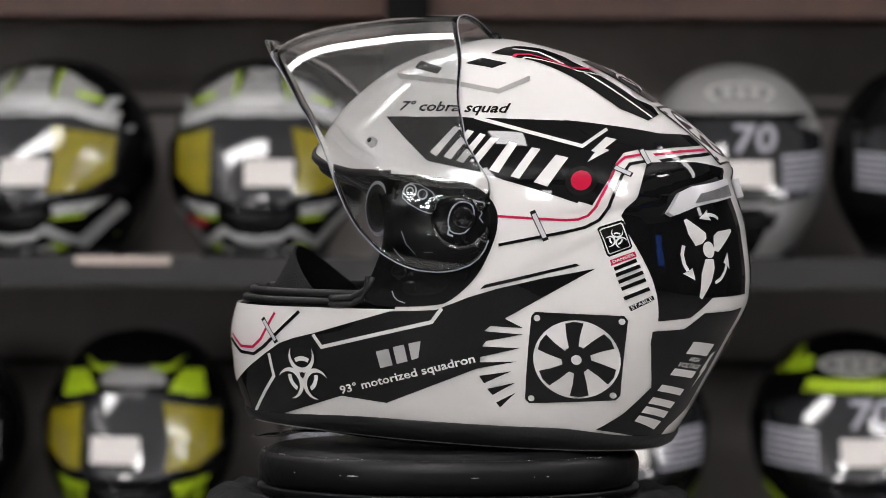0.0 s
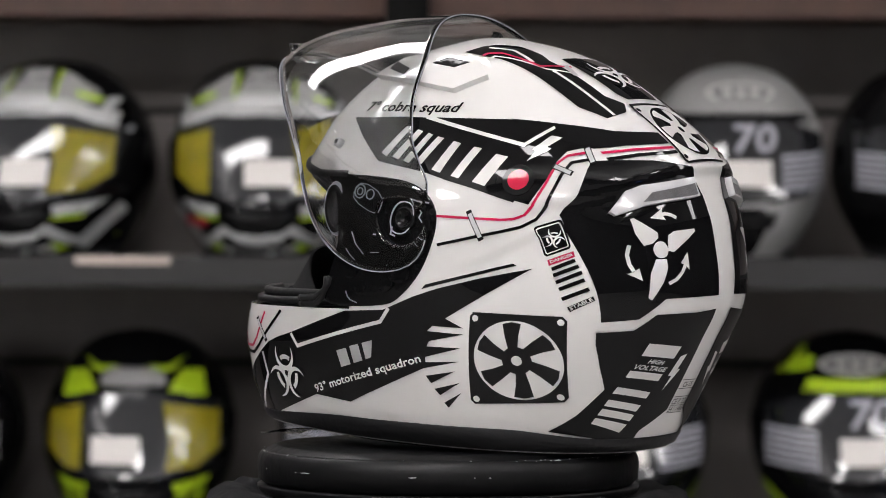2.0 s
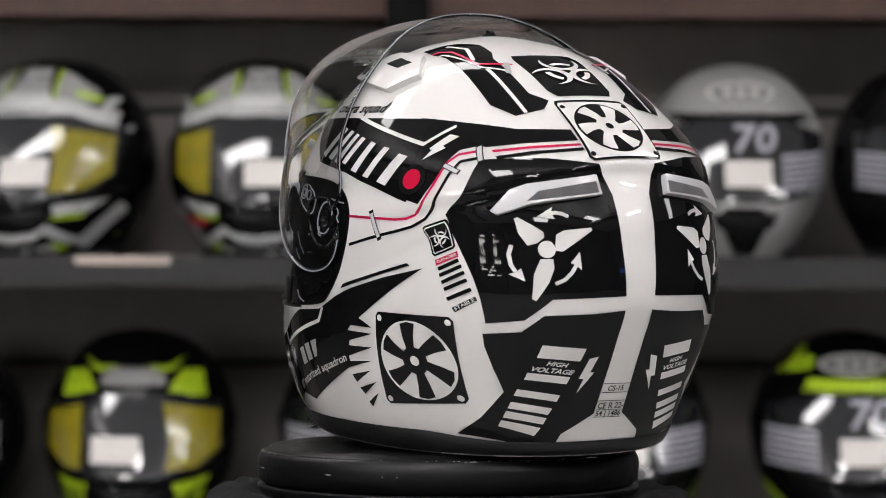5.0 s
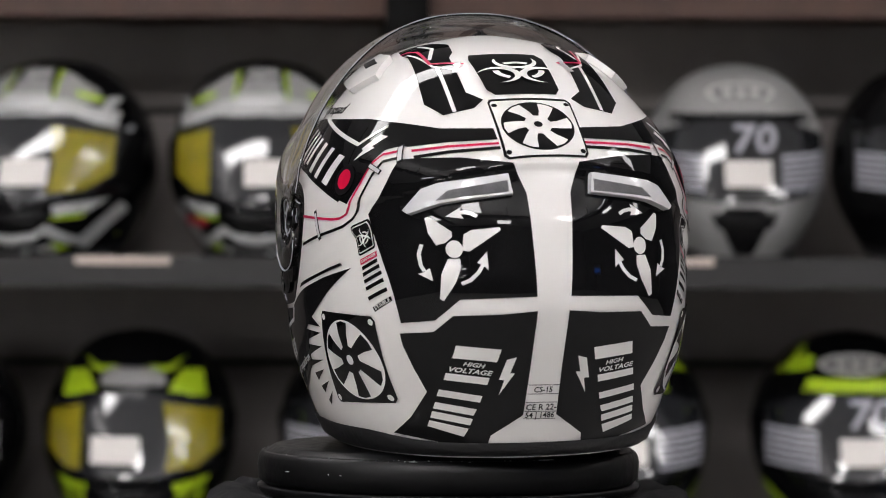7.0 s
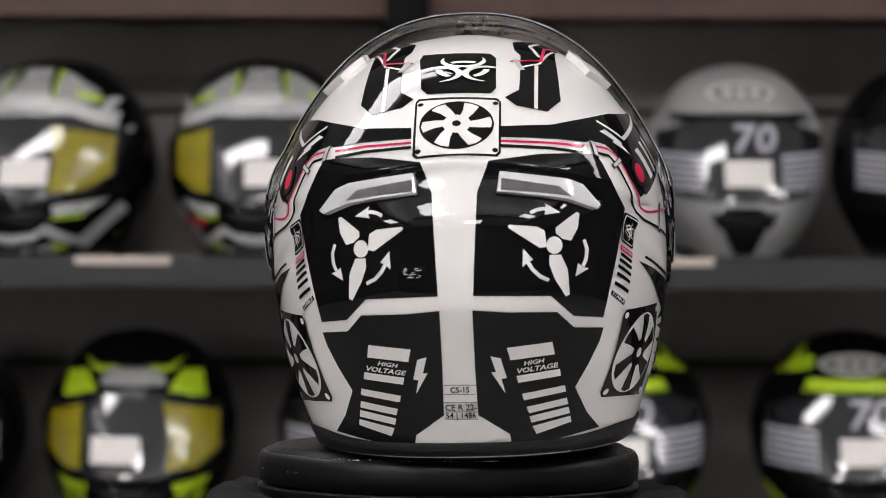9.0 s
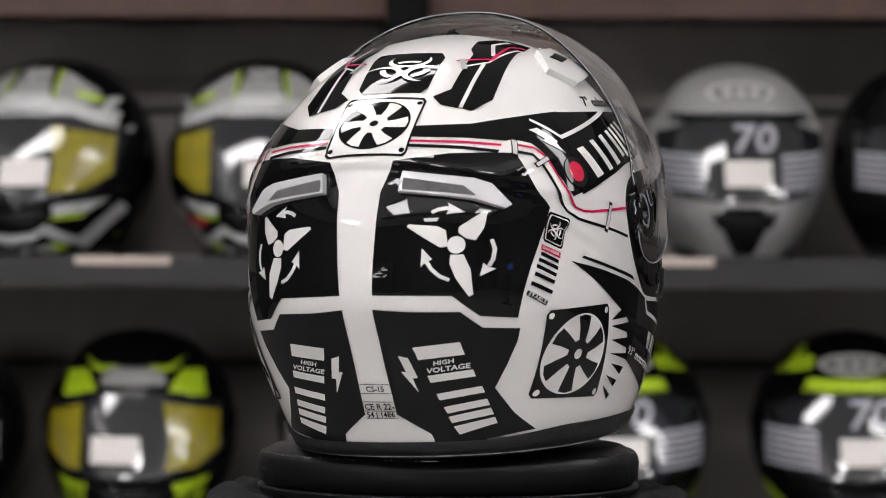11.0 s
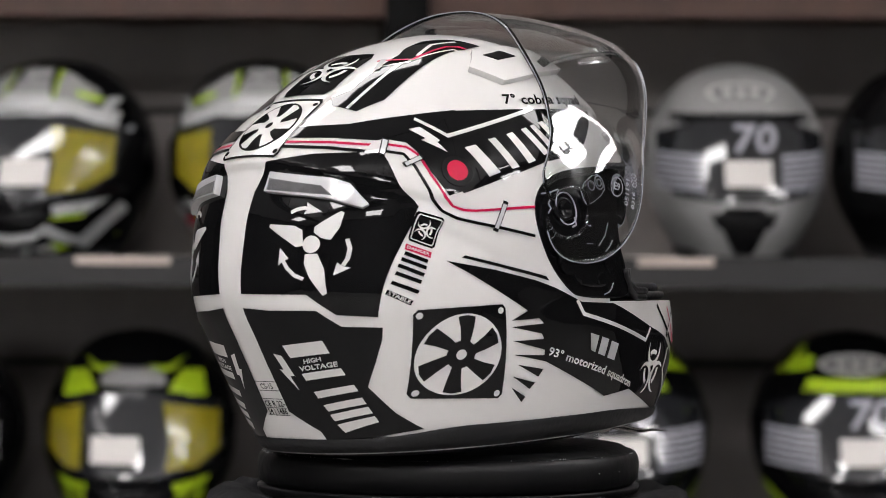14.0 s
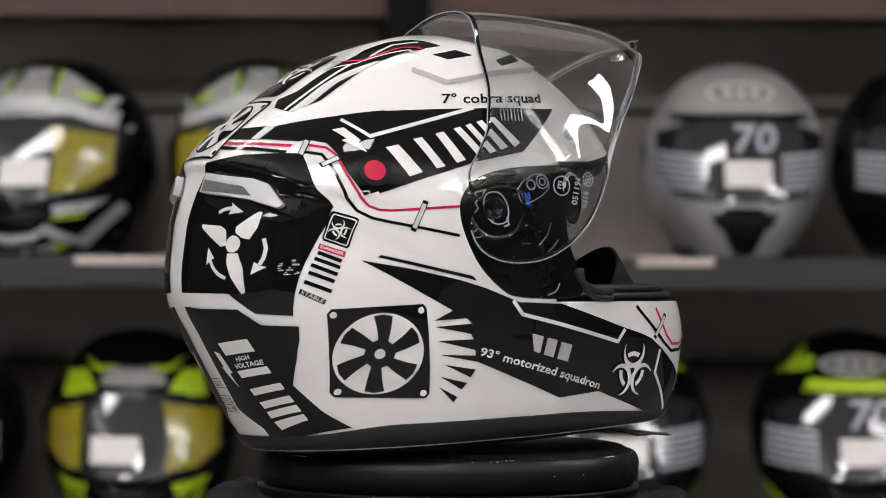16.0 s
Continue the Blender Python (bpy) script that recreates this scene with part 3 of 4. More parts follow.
def raised(name, way, loops, mat, lift, thick, label="", bevel=0.0012, step=0.004):
    """A part standing proud of the shell on both halves, with rounded edges."""
    made = []
    ways = (("left", loops), ("right", loops)) if way == "side" else ((way, loops), (way, mirrored(loops)))
    for w, ls in ways:
        bm = wrap(flat_bm(ls), SMOOTH_SKIN, w, lift, step)
        ob = part(name, bm, mat, helmet, label)
        sol = ob.modifiers.new("thickness", "SOLIDIFY")
        sol.thickness, sol.offset = thick, -1
        bv = ob.modifiers.new("edges", "BEVEL")
        bv.width, bv.segments, bv.limit_method, bv.angle_limit = bevel, 3, "ANGLE", radians(50)
        made.append(ob)
    return made


pair("upper_panel", "side", [[(0.0229, 0.0826), (-0.0286, 0.0823), (-0.0875, 0.0784), (-0.1026, 0.0766), (-0.108, 0.0321), (-0.1061, 0.0276), (-0.0806, 0.0364), (-0.0448, 0.0472), (-0.0103, 0.0542)]], BLACK, 1, "black upper graphic panel")
pair("upper_panel", "side", [[(-0.0445, 0.0818), (-0.0983, 0.0797), (-0.1204, 0.076), (-0.1393, 0.0724), (-0.1528, 0.0711), (-0.1575, 0.0647), (-0.142, 0.0622), (-0.131, 0.0593), (-0.1274, 0.0531), (-0.1233, 0.0416), (-0.1149, 0.0264), (-0.0881, 0.0344), (-0.0593, 0.0426)]], BLACK, 0, "black upper graphic panel")
pair("panel_line", "side", band([(-0.1192, 0.0743), (-0.1064, 0.0634), (-0.0376, 0.0821)], 0.0022), PRINT, 2)
pair("lightning_bolt", "side", [[(-0.1194, 0.0691), (-0.1258, 0.0677), (-0.1197, 0.0619), (-0.1225, 0.0608), (-0.1104, 0.0533), (-0.1141, 0.0594), (-0.112, 0.0605)]], PRINT, 2)
pair("slanted_bar", "side", [[(-0.0989, 0.0562), (-0.0912, 0.058), (-0.079, 0.0409), (-0.0873, 0.0381)]], PRINT, 2)
pair("slanted_bar", "side", [[(-0.0815, 0.0616), (-0.0761, 0.0627), (-0.0644, 0.0446), (-0.0699, 0.0431)]], PRINT, 2)
pair("slanted_bar", "side", [[(-0.0671, 0.0649), (-0.0617, 0.0664), (-0.0506, 0.0486), (-0.0568, 0.0467)]], PRINT, 2)
pair("slanted_bar", "side", [[(-0.0547, 0.0683), (-0.05, 0.0695), (-0.038, 0.0537), (-0.0428, 0.0522)]], PRINT, 2)
pair("slanted_bar", "side", [[(-0.0463, 0.0706), (-0.0426, 0.0718), (-0.0294, 0.0542), (-0.034, 0.0527)]], PRINT, 2)
pair("slanted_bar", "side", [[(-0.0385, 0.0729), (-0.0343, 0.0741), (-0.0207, 0.0569), (-0.0258, 0.055)]], PRINT, 2)
pair("slanted_bar", "side", [[(-0.0294, 0.0749), (-0.0256, 0.0761), (-0.0115, 0.0596), (-0.0162, 0.0569)]], PRINT, 2)
pair("button_ring", "side", [ellipse(-0.1074, 0.0415, 0.0094)], MATT, 3)
pair("red_button", "side", [ellipse(-0.1074, 0.0418, 0.0062)], RED, 4, "red painted button")
pair("crimson_line", "side", band([(-0.0564, 0.0197), (-0.0986, 0.0171), (-0.106, 0.0175), (-0.1119, 0.0199), (-0.1171, 0.0259), (-0.1232, 0.0391), (-0.128, 0.0522), (-0.1321, 0.0565), (-0.1434, 0.0587)], 0.0016), PINK, 1, "thin crimson line")
pair("black_line", "side", band([(-0.058, 0.0016), (-0.0988, 0.0097), (-0.1104, 0.0125), (-0.1186, 0.017), (-0.1246, 0.0259), (-0.1312, 0.0447), (-0.1352, 0.0522), (-0.144, 0.054)], 0.0019), BLACK, 1)
pair("clip", "side", band([(-0.0788, 0.0229), (-0.0873, 0.0044)], 0.0036), MATT, 3)
pair("clip_plate", "side", band([(-0.0797, 0.021), (-0.0865, 0.0063)], 0.0025), SILVER, 4)
pair("clip", "side", band([(-0.1255, 0.0504), (-0.137, 0.0451)], 0.0031), MATT, 3)
pair("clip_plate", "side", band([(-0.1267, 0.0499), (-0.1359, 0.0456)], 0.0021), SILVER, 4)
pair("clip", "side", band([(-0.1398, 0.0619), (-0.1465, 0.0511)], 0.0031), MATT, 3)
pair("clip_plate", "side", band([(-0.1405, 0.0608), (-0.1458, 0.0522)], 0.0021), SILVER, 4)
pair("hazard_plate", "side", [[(-0.1177, 0.0114), (-0.1187, 0.0128), (-0.1315, 0.017), (-0.1331, 0.0162), (-0.138, 0.0006), (-0.1373, -0.0012), (-0.1245, -0.0061), (-0.1229, -0.005)]], BLACK, 1)
pair("hazard_border", "side", [[(-0.1187, 0.0107), (-0.1197, 0.0117), (-0.1312, 0.0155), (-0.1322, 0.0148), (-0.137, 0.0006), (-0.1363, -0.0001), (-0.1248, -0.0047), (-0.1238, -0.0039)]], PRINT, 2)
pair("hazard_field", "side", [[(-0.1194, 0.0103), (-0.1201, 0.011), (-0.1309, 0.0148), (-0.1316, 0.0141), (-0.1363, 0.0009), (-0.1357, 0.0002), (-0.1248, -0.004), (-0.1242, -0.0032)]], BLACK, 3)
hazard("side", -0.1281, 0.0053, 0.0072, PRINT, BLACK, True, 98)
pair("danger_strip", "side", [[(-0.1249, -0.0082), (-0.1396, -0.0027), (-0.1407, -0.0062), (-0.1259, -0.0118)]], PINK, 1, "crimson warning strip")
words("DANGER", "side", 0.0137, (-0.1328, -0.0072), 20.56, PRINT, 2)
pair("warning_bar", "side", band([(-0.1276, -0.0139), (-0.1407, -0.0084)], 0.0024), BLACK, 1)
pair("warning_bar", "side", band([(-0.1286, -0.0178), (-0.1427, -0.012)], 0.0024), BLACK, 1)
pair("warning_bar", "side", band([(-0.1302, -0.0221), (-0.1446, -0.0159)], 0.0024), BLACK, 1)
pair("warning_bar", "side", band([(-0.1319, -0.0264), (-0.146, -0.0206)], 0.0024), BLACK, 1)
pair("warning_bar", "side", band([(-0.1334, -0.0325), (-0.1482, -0.0263)], 0.0024), BLACK, 1)
pair("stable_strip", "side", [[(-0.1359, -0.0376), (-0.1501, -0.0307), (-0.151, -0.0335), (-0.1372, -0.0405)]], BLACK, 1)
words("STABLE", "side", 0.0136, (-0.1435, -0.0356), 25.81, PRINT, 2)
pair("fan_plate", "side", [[(-0.0776, -0.0429), (-0.0798, -0.0404), (-0.1331, -0.0433), (-0.1353, -0.0462), (-0.1273, -0.0949), (-0.1245, -0.0978), (-0.0732, -0.0987), (-0.0709, -0.0961)]], BLACK, 2, "black fan plate")
pair("fan_bolt", "side", [ellipse(-0.081, -0.0443, 0.0020, None, 14)], PRINT, 3)
pair("fan_bolt", "side", [ellipse(-0.1317, -0.0469, 0.0020, None, 14)], PRINT, 3)
pair("fan_bolt", "side", [ellipse(-0.1232, -0.0944, 0.0020, None, 14)], PRINT, 3)
pair("fan_bolt", "side", [ellipse(-0.0748, -0.0954, 0.0020, None, 14)], PRINT, 3)
fan("side", -0.1036, -0.0708, 0.0258, 6, radians(30), PRINT, BLACK, 0.34)
pair("black_sliver", "side", [[(-0.0492, -0.0233), (-0.1049, -0.0102), (-0.1072, -0.0116), (-0.0462, -0.0262)]], BLACK, 1)
pair("lower_panel", "side", [[(-0.1166, -0.0135), (-0.061, -0.0447), (-0.0725, -0.0508), (-0.052, -0.0494), (-0.0479, -0.0527), (-0.0723, -0.0547), (-0.0487, -0.0591), (-0.0465, -0.0624), (-0.0699, -0.0634), (-0.0447, -0.0692), (-0.0445, -0.0725), (-0.0677, -0.072), (-0.0425, -0.0765), (0.0195, -0.1), (0.0521, -0.0965), (0.1017, -0.1114), (0.129, -0.1173), (0.134, -0.1161), (0.1432, -0.0944), (0.1251, -0.0811), (0.1088, -0.0707), (0.0967, -0.0635), (0.0855, -0.0598), (0.0702, -0.0563), (0.0134, -0.0407), (-0.0166, -0.0396), (-0.0389, -0.0312), (-0.057, -0.0258), (-0.0851, -0.0193)]], BLACK, 1, "black lower graphic panel")
pair("black_tooth", "side", [[(-0.0432, -0.0812), (-0.0638, -0.0782), (-0.0461, -0.086)]], BLACK, 1)
pair("black_tooth", "side", [[(-0.0476, -0.0896), (-0.0658, -0.0855), (-0.0509, -0.0936)]], BLACK, 1)
pair("black_tooth", "side", [[(-0.0527, -0.0984), (-0.0653, -0.0921), (-0.055, -0.1017)]], BLACK, 1)
pair("panel_line", "side", band([(0.0702, -0.0571), (0.0641, -0.065), (-0.0142, -0.0472), (-0.0211, -0.0385)], 0.0024), PRINT, 2)
pair("panel_line", "side", band([(0.1055, -0.0706), (0.1028, -0.0855), (0.1263, -0.1143)], 0.0022), PRINT, 2)
pair("crimson_line", "side", band([(0.1401, -0.0595), (0.1303, -0.067), (0.1193, -0.0671), (0.1119, -0.0615), (0.0999, -0.0437)], 0.0018), PINK, 1)
pair("black_line", "side", band([(0.142, -0.0628), (0.1308, -0.0709), (0.1187, -0.0716), (0.1094, -0.0662), (0.0941, -0.0534), (0.0806, -0.0423)], 0.0022), BLACK, 1)
pair("clip", "side", band([(0.1094, -0.0477), (0.0985, -0.0632)], 0.0032), MATT, 3)
pair("clip_plate", "side", band([(0.1084, -0.0491), (0.0993, -0.0617)], 0.0022), SILVER, 4)
hazard("side", 0.0795, -0.0834, 0.0205, PRINT, BLACK, True, 90, 1.05)
pair("maker_mark", "side", [[(0.0241, -0.0666), (0.0152, -0.0646), (0.0128, -0.0751), (0.0216, -0.0772)]], GREYPRINT, 2)
pair("maker_mark", "side", [[(0.012, -0.0634), (0.0046, -0.0618), (0.0026, -0.0724), (0.01, -0.0743)]], GREYPRINT, 2)
pair("maker_mark", "side", [[(0.0016, -0.0611), (-0.0067, -0.0592), (-0.0046, -0.0701), (-0.0001, -0.0716)]], GREYPRINT, 2)
words("93\u00b0 motorized squadron", "side", 0.0964, (0.0056, -0.0816), 13.75, PRINT, 2)
words("7\u00b0 cobra squad", "side", 0.0733, (-0.0213, 0.0884), -1.407, BLACK, 1, 0.25)
pair("rear_panel", "rear", [[(-0.1012, 0.0195), (-0.0926, 0.0379), (-0.0842, 0.0530), (-0.0743, 0.0535), (-0.052, 0.0532), (-0.0221, 0.0494), (-0.0153, 0.0306), (-0.0122, -0.0322), (-0.0569, -0.0333), (-0.0697, -0.0458), (-0.0868, -0.0473), (-0.089, -0.0385), (-0.0959, -0.0086)]], BLACK, 1, "glossy black rear panel")
pair("rear_panel_front", "side", [[(-0.145, 0.0528), (-0.1423, 0.0379), (-0.1381, 0.0175), (-0.1442, 0.0026), (-0.1511, -0.0134), (-0.1572, -0.0294), (-0.1581, -0.0384), (-0.1671, -0.0297), (-0.1632, -0.0047), (-0.1602, 0.013), (-0.1680, 0.0323), (-0.1669, 0.0510), (-0.1539, 0.0515)]], BLACK, 0, "glossy black rear panel")
pair("rear_low_panel", "rear", [[(-0.0869, -0.0537), (-0.0698, -0.0528), (-0.0603, -0.043), (-0.0317, -0.0425), (-0.0115, -0.0408), (-0.0115, -0.0757), (-0.0121, -0.1059), (-0.0301, -0.1185), (-0.0313, -0.1258), (-0.0586, -0.1225), (-0.0827, -0.117), (-0.0756, -0.1065), (-0.0693, -0.0903), (-0.0777, -0.0757), (-0.0844, -0.0619)]], MATT, 1, "satin black lower rear panel")
pair("rear_band", "rear", [[(-0.0286, 0.0709), (-0.0588, 0.0717), (-0.0806, 0.0767), (-0.0933, 0.0802), (-0.094, 0.0699), (-0.0788, 0.0607), (-0.0599, 0.0627), (-0.0282, 0.064)]], BLACK, 1)
pair("crimson_line", "rear", band([(-0.0281, 0.0615), (-0.0579, 0.0601), (-0.077, 0.0581)], 0.0015), PINK, 1)
pair("black_line", "rear", band([(-0.028, 0.0587), (-0.0577, 0.0568), (-0.0767, 0.0541)], 0.0019), BLACK, 1)
pair("rotor_hub", "rear", [ellipse(-0.0593, -0.0026, 0.0046, 0.0053)], PRINT, 2)
pair("rotor_blade", "rear", [[(-0.074, 0.0165), (-0.0722, 0.0174), (-0.0603, 0.0081), (-0.0603, 0.0047), (-0.064, 0.0013), (-0.0689, 0), (-0.0729, 0.0077)]], PRINT, 2)
pair("rotor_blade", "rear", [[(-0.0545, 0.0011), (-0.0538, 0.0063), (-0.0494, 0.0089), (-0.0334, 0.0103), (-0.0327, 0.0086), (-0.0413, 0.0026), (-0.051, -0.0041), (-0.0549, -0.0034)]], PRINT, 2)
pair("rotor_blade", "rear", [[(-0.063, -0.0084), (-0.0564, -0.0085), (-0.0561, -0.014), (-0.0592, -0.0229), (-0.0654, -0.0339), (-0.0676, -0.0325), (-0.0668, -0.0177)]], PRINT, 2)
pair("arrow_shaft", "rear", band([(-0.0458, 0.0171), (-0.049, 0.0189), (-0.053, 0.0197), (-0.0563, 0.0191)], 0.0022), PRINT, 2)
pair("arrow_head", "rear", [[(-0.0632, 0.0172), (-0.0538, 0.0232), (-0.0552, 0.0194), (-0.0534, 0.0159)]], PRINT, 2)
pair("arrow_shaft", "rear", band([(-0.0764, 0.0005), (-0.078, -0.0054), (-0.0773, -0.0116), (-0.0754, -0.0158)], 0.002), PRINT, 2)
pair("arrow_head", "rear", [[(-0.071, -0.0218), (-0.0789, -0.0172), (-0.0754, -0.0162), (-0.0727, -0.0138)]], PRINT, 2)
pair("arrow_shaft", "rear", band([(-0.0559, -0.0237), (-0.0508, -0.0213), (-0.0465, -0.0169), (-0.0436, -0.0118)], 0.0022), PRINT, 2)
pair("arrow_head", "rear", [[(-0.0413, -0.0043), (-0.0408, -0.0156), (-0.0436, -0.0128), (-0.0471, -0.0111)]], PRINT, 2)
pair("voltage_bar", "rear", [[(-0.0568, -0.0613), (-0.0305, -0.0642), (-0.0323, -0.0719), (-0.058, -0.069)]], PRINT, 2)
pair("voltage_bar", "rear", [[(-0.0605, -0.0783), (-0.0354, -0.0818), (-0.0364, -0.0861), (-0.0612, -0.0826)]], PRINT, 2)
pair("voltage_bar", "rear", [[(-0.0631, -0.0887), (-0.0382, -0.0932), (-0.0392, -0.0972), (-0.0638, -0.0927)]], PRINT, 2)
pair("voltage_bar", "rear", [[(-0.0641, -0.0967), (-0.0405, -0.1015), (-0.0419, -0.1055), (-0.0648, -0.1007)]], PRINT, 2)
pair("voltage_bar", "rear", [[(-0.0649, -0.1025), (-0.042, -0.1076), (-0.043, -0.1116), (-0.0656, -0.1066)]], PRINT, 2)
pair("voltage_bar", "rear", [[(-0.0658, -0.1084), (-0.0435, -0.1138), (-0.0457, -0.1189), (-0.0664, -0.1121)]], PRINT, 2)
words("HIGH", "rear", 0.0129, (-0.0456, -0.0736), -8.005, PRINT, 2, 0.25)
words("VOLTAGE", "rear", 0.0253, (-0.0473, -0.0775), -7.265, PRINT, 2, 0.25)
pair("lightning_bolt", "rear", [[(-0.0266, -0.0706), (-0.0209, -0.0692), (-0.0236, -0.0791), (-0.0208, -0.0791), (-0.0286, -0.0922), (-0.0266, -0.0833), (-0.0298, -0.0829)]], PRINT, 2)
single("label_rule", "rear", band([(-0.0111, -0.0867), (0.0084, -0.087)], 0.0004), MATT, 2)
single("label_rule", "rear", band([(-0.0113, -0.0924), (0.0084, -0.0927)], 0.0004), MATT, 2)
single("label_rule", "rear", band([(-0.0116, -0.0977), (0.0085, -0.098)], 0.0004), MATT, 2)
single("label_rule", "rear", band([(-0.0116, -0.1034), (0.0086, -0.1038)], 0.0004), MATT, 2)
single("label_rule", "rear", band([(-0.0118, -0.1081), (0.0088, -0.1084)], 0.0004), MATT, 2)
lay("lettering", "rear", text_flat("CS-15", 0.0118, (-0.0015, -0.09)), MATT, 2)
lay("lettering", "rear", text_flat("CE R 22-", 0.0195, (-0.0013, -0.1011)), MATT, 2)
lay("lettering", "rear", text_flat("54 | 1486", 0.0185, (-0.0016, -0.1061)), MATT, 2)
single("fan_plate_edge", "slope", [[(-0.0269, -0.0197), (-0.0252, -0.0163), (0.0237, -0.0172), (0.0262, -0.0206), (0.0267, -0.069), (0.0247, -0.0721), (-0.0246, -0.0726), (-0.0271, -0.0701)]], BLACK, 2)
single("fan_plate", "slope", [[(-0.0257, -0.0211), (-0.0244, -0.0189), (0.0231, -0.0198), (0.0249, -0.022), (0.0254, -0.0683), (0.0237, -0.0707), (-0.0235, -0.0711), (-0.0253, -0.0691)]], PRINT, 3, "white fan plate with black edge")
single("fan_bolt", "slope", [ellipse(-0.0235, -0.0234, 0.0018, None, 14)], BLACK, 4)
single("fan_bolt", "slope", [ellipse(0.0228, -0.0234, 0.0018, None, 14)], BLACK, 4)
single("fan_bolt", "slope", [ellipse(0.0233, -0.0677, 0.0018, None, 14)], BLACK, 4)
single("fan_bolt", "slope", [ellipse(-0.0236, -0.0677, 0.0018, None, 14)], BLACK, 4)
single("fan_field", "slope", [ellipse(-0.0006, -0.0448, 0.0229, None, 40)], BLACK, 4)
fan_rear(-0.0006, -0.0448, 0.0229)
pair("crown_panel", "slope", [[(-0.0574, 0.0763), (-0.0459, 0.0748), (-0.0382, 0.0716), (-0.0309, 0.0624), (-0.0326, 0.047), (-0.0368, 0.0391), (-0.0372, 0.0201), (-0.0369, -0.0051), (-0.0284, -0.0151), (-0.0355, -0.0227), (-0.0456, -0.0234), (-0.0545, -0.0235), (-0.0625, -0.0076), (-0.0609, 0.0162), (-0.0591, 0.0376), (-0.0578, 0.0556), (-0.0593, 0.0638)]], BLACK, 1, "black crown panel")
pair("panel_line", "slope", band([(-0.0471, 0.0708), (-0.0420, 0.0589), (-0.0484, 0.0414)], 0.0024), PRINT, 2)
pair("panel_line", "slope", band([(-0.0470, 0.0282), (-0.0472, 0.0064), (-0.0475, -0.023)], 0.0024), PRINT, 2)
pair("panel_line", "slope", band([(-0.0620, 0.0593), (-0.0566, 0.0595), (-0.0539, 0.0515), (-0.0490, 0.0314), (-0.0377, 0.0218)], 0.0016), PRINT, 2)
pair("crimson_line", "slope", band([(-0.0595, 0.0644), (-0.0557, 0.065), (-0.0511, 0.0599), (-0.0505, 0.0489), (-0.0496, 0.0354), (-0.0305, 0.0271)], 0.002), PINK, 3)
pair("clip", "slope", band([(-0.0332, 0.0302), (-0.0383, 0.0177)], 0.0036), GREYPRINT, 4)
single("hazard_plate", "slope", [[(-0.0266, 0.0315), (-0.0249, 0.0385), (0.0178, 0.0374), (0.0217, 0.0311), (0.0227, -0.0061), (0.0193, -0.0119), (-0.0199, -0.0116), (-0.0241, -0.0053)]], BLACK, 1)
hazard("slope", 0.0012, 0.0140, 0.0183, PRINT, BLACK, False, 90, 0.64)

# fittings
raised("hinge_plate", "side", [rounded([(0.0325, 0.0472), (-0.0197, 0.0446), (-0.0438, 0.0392), (-0.0562, 0.0271), (-0.0583, 0.0137), (-0.053, -0.0023), (-0.0446, -0.0183), (-0.0298, -0.032), (-0.0186, -0.0374), (0.0351, -0.038), (0.0257, -0.019), (0.0175, 0.0), (0.0165, 0.0135), (0.020, 0.0331), (0.033, 0.046)])], PLASTIC, 0.0006, 0.003, "black hinge plate behind the visor")
CATCH_LINE = [(-0.0027, 0.0414), (-0.0194, 0.0325), (-0.0174, 0.0225), (-0.0131, 0.0207), (0.0036, 0.0293), (0.0042, 0.0357)]
raised("catch", "side", [rounded(CATCH_LINE, 1)], CATCH, 0.0022, 0.003, "dark grey visor catch", 0.0008)
raised("gear_plate", "side", [rounded([(-0.008, 0.0189), (-0.0242, 0.0314), (-0.046, 0.0307), (-0.0542, 0.0208), (-0.053, 0.0048), (-0.0429, -0.0059), (-0.0211, -0.0042), (-0.01, 0.0029)])], PLASTIC, 0.0016, 0.002, "", 0.0008)


def glint_line(name, line, width, lift, label=""):
    """A thin pale line that paints a glint on the moulded hinge parts of both sides."""
    for way in ("left", "right"):
        bm = wrap(flat_bm(band(line, width)), SMOOTH_SKIN, way, lift, 0.004)
        bmesh.ops.remove_doubles(bm, verts=bm.verts[:], dist=2e-5)
        part(name, bm, EDGE_GLINT, helmet, label).modifiers.new("thickness", "SOLIDIFY").thickness = 0.0006


def closed(loop):
    return loop + loop[:1]


# highlights on the clear hinge parts, put in as pale raised lines
glint_line("catch_rim_glint", closed(rounded(CATCH_LINE, 1)), 0.00045, 0.0026, "painted glint along the rim of the visor catch")
glint_line("screw_rim_glint", closed(ellipse(-0.0009, 0.0350, 0.0042, None, 18)), 0.0007, 0.0027)
glint_line("screw_rim_glint", closed(ellipse(-0.0009, 0.0350, 0.0022, None, 14)), 0.0006, 0.0027)
glint_line("screw_rim_glint", closed(ellipse(-0.0093, 0.0330, 0.0030, None, 16)), 0.0006, 0.0027)
glint_line("pivot_rim_glint", closed(rounded([(-0.030, 0.026), (-0.0344, 0.0285), (-0.0413, 0.0271), (-0.0435, 0.0214), (-0.0419, 0.0136), (-0.0363, 0.0083), (-0.0287, 0.0093), (-0.0264, 0.0143), (-0.0272, 0.0207)], 1)), 0.0007, 0.0040, "painted glint round the clear rim of the pivot")
glint_line("hinge_glint", [(-0.0275, 0.013), (-0.0262, 0.0085), (-0.0295, 0.0072)], 0.0009, 0.0030)
glint_line("hinge_glint", [(-0.0392, 0.0303), (-0.045, 0.0285), (-0.0525, 0.0275)], 0.0008, 0.0026)
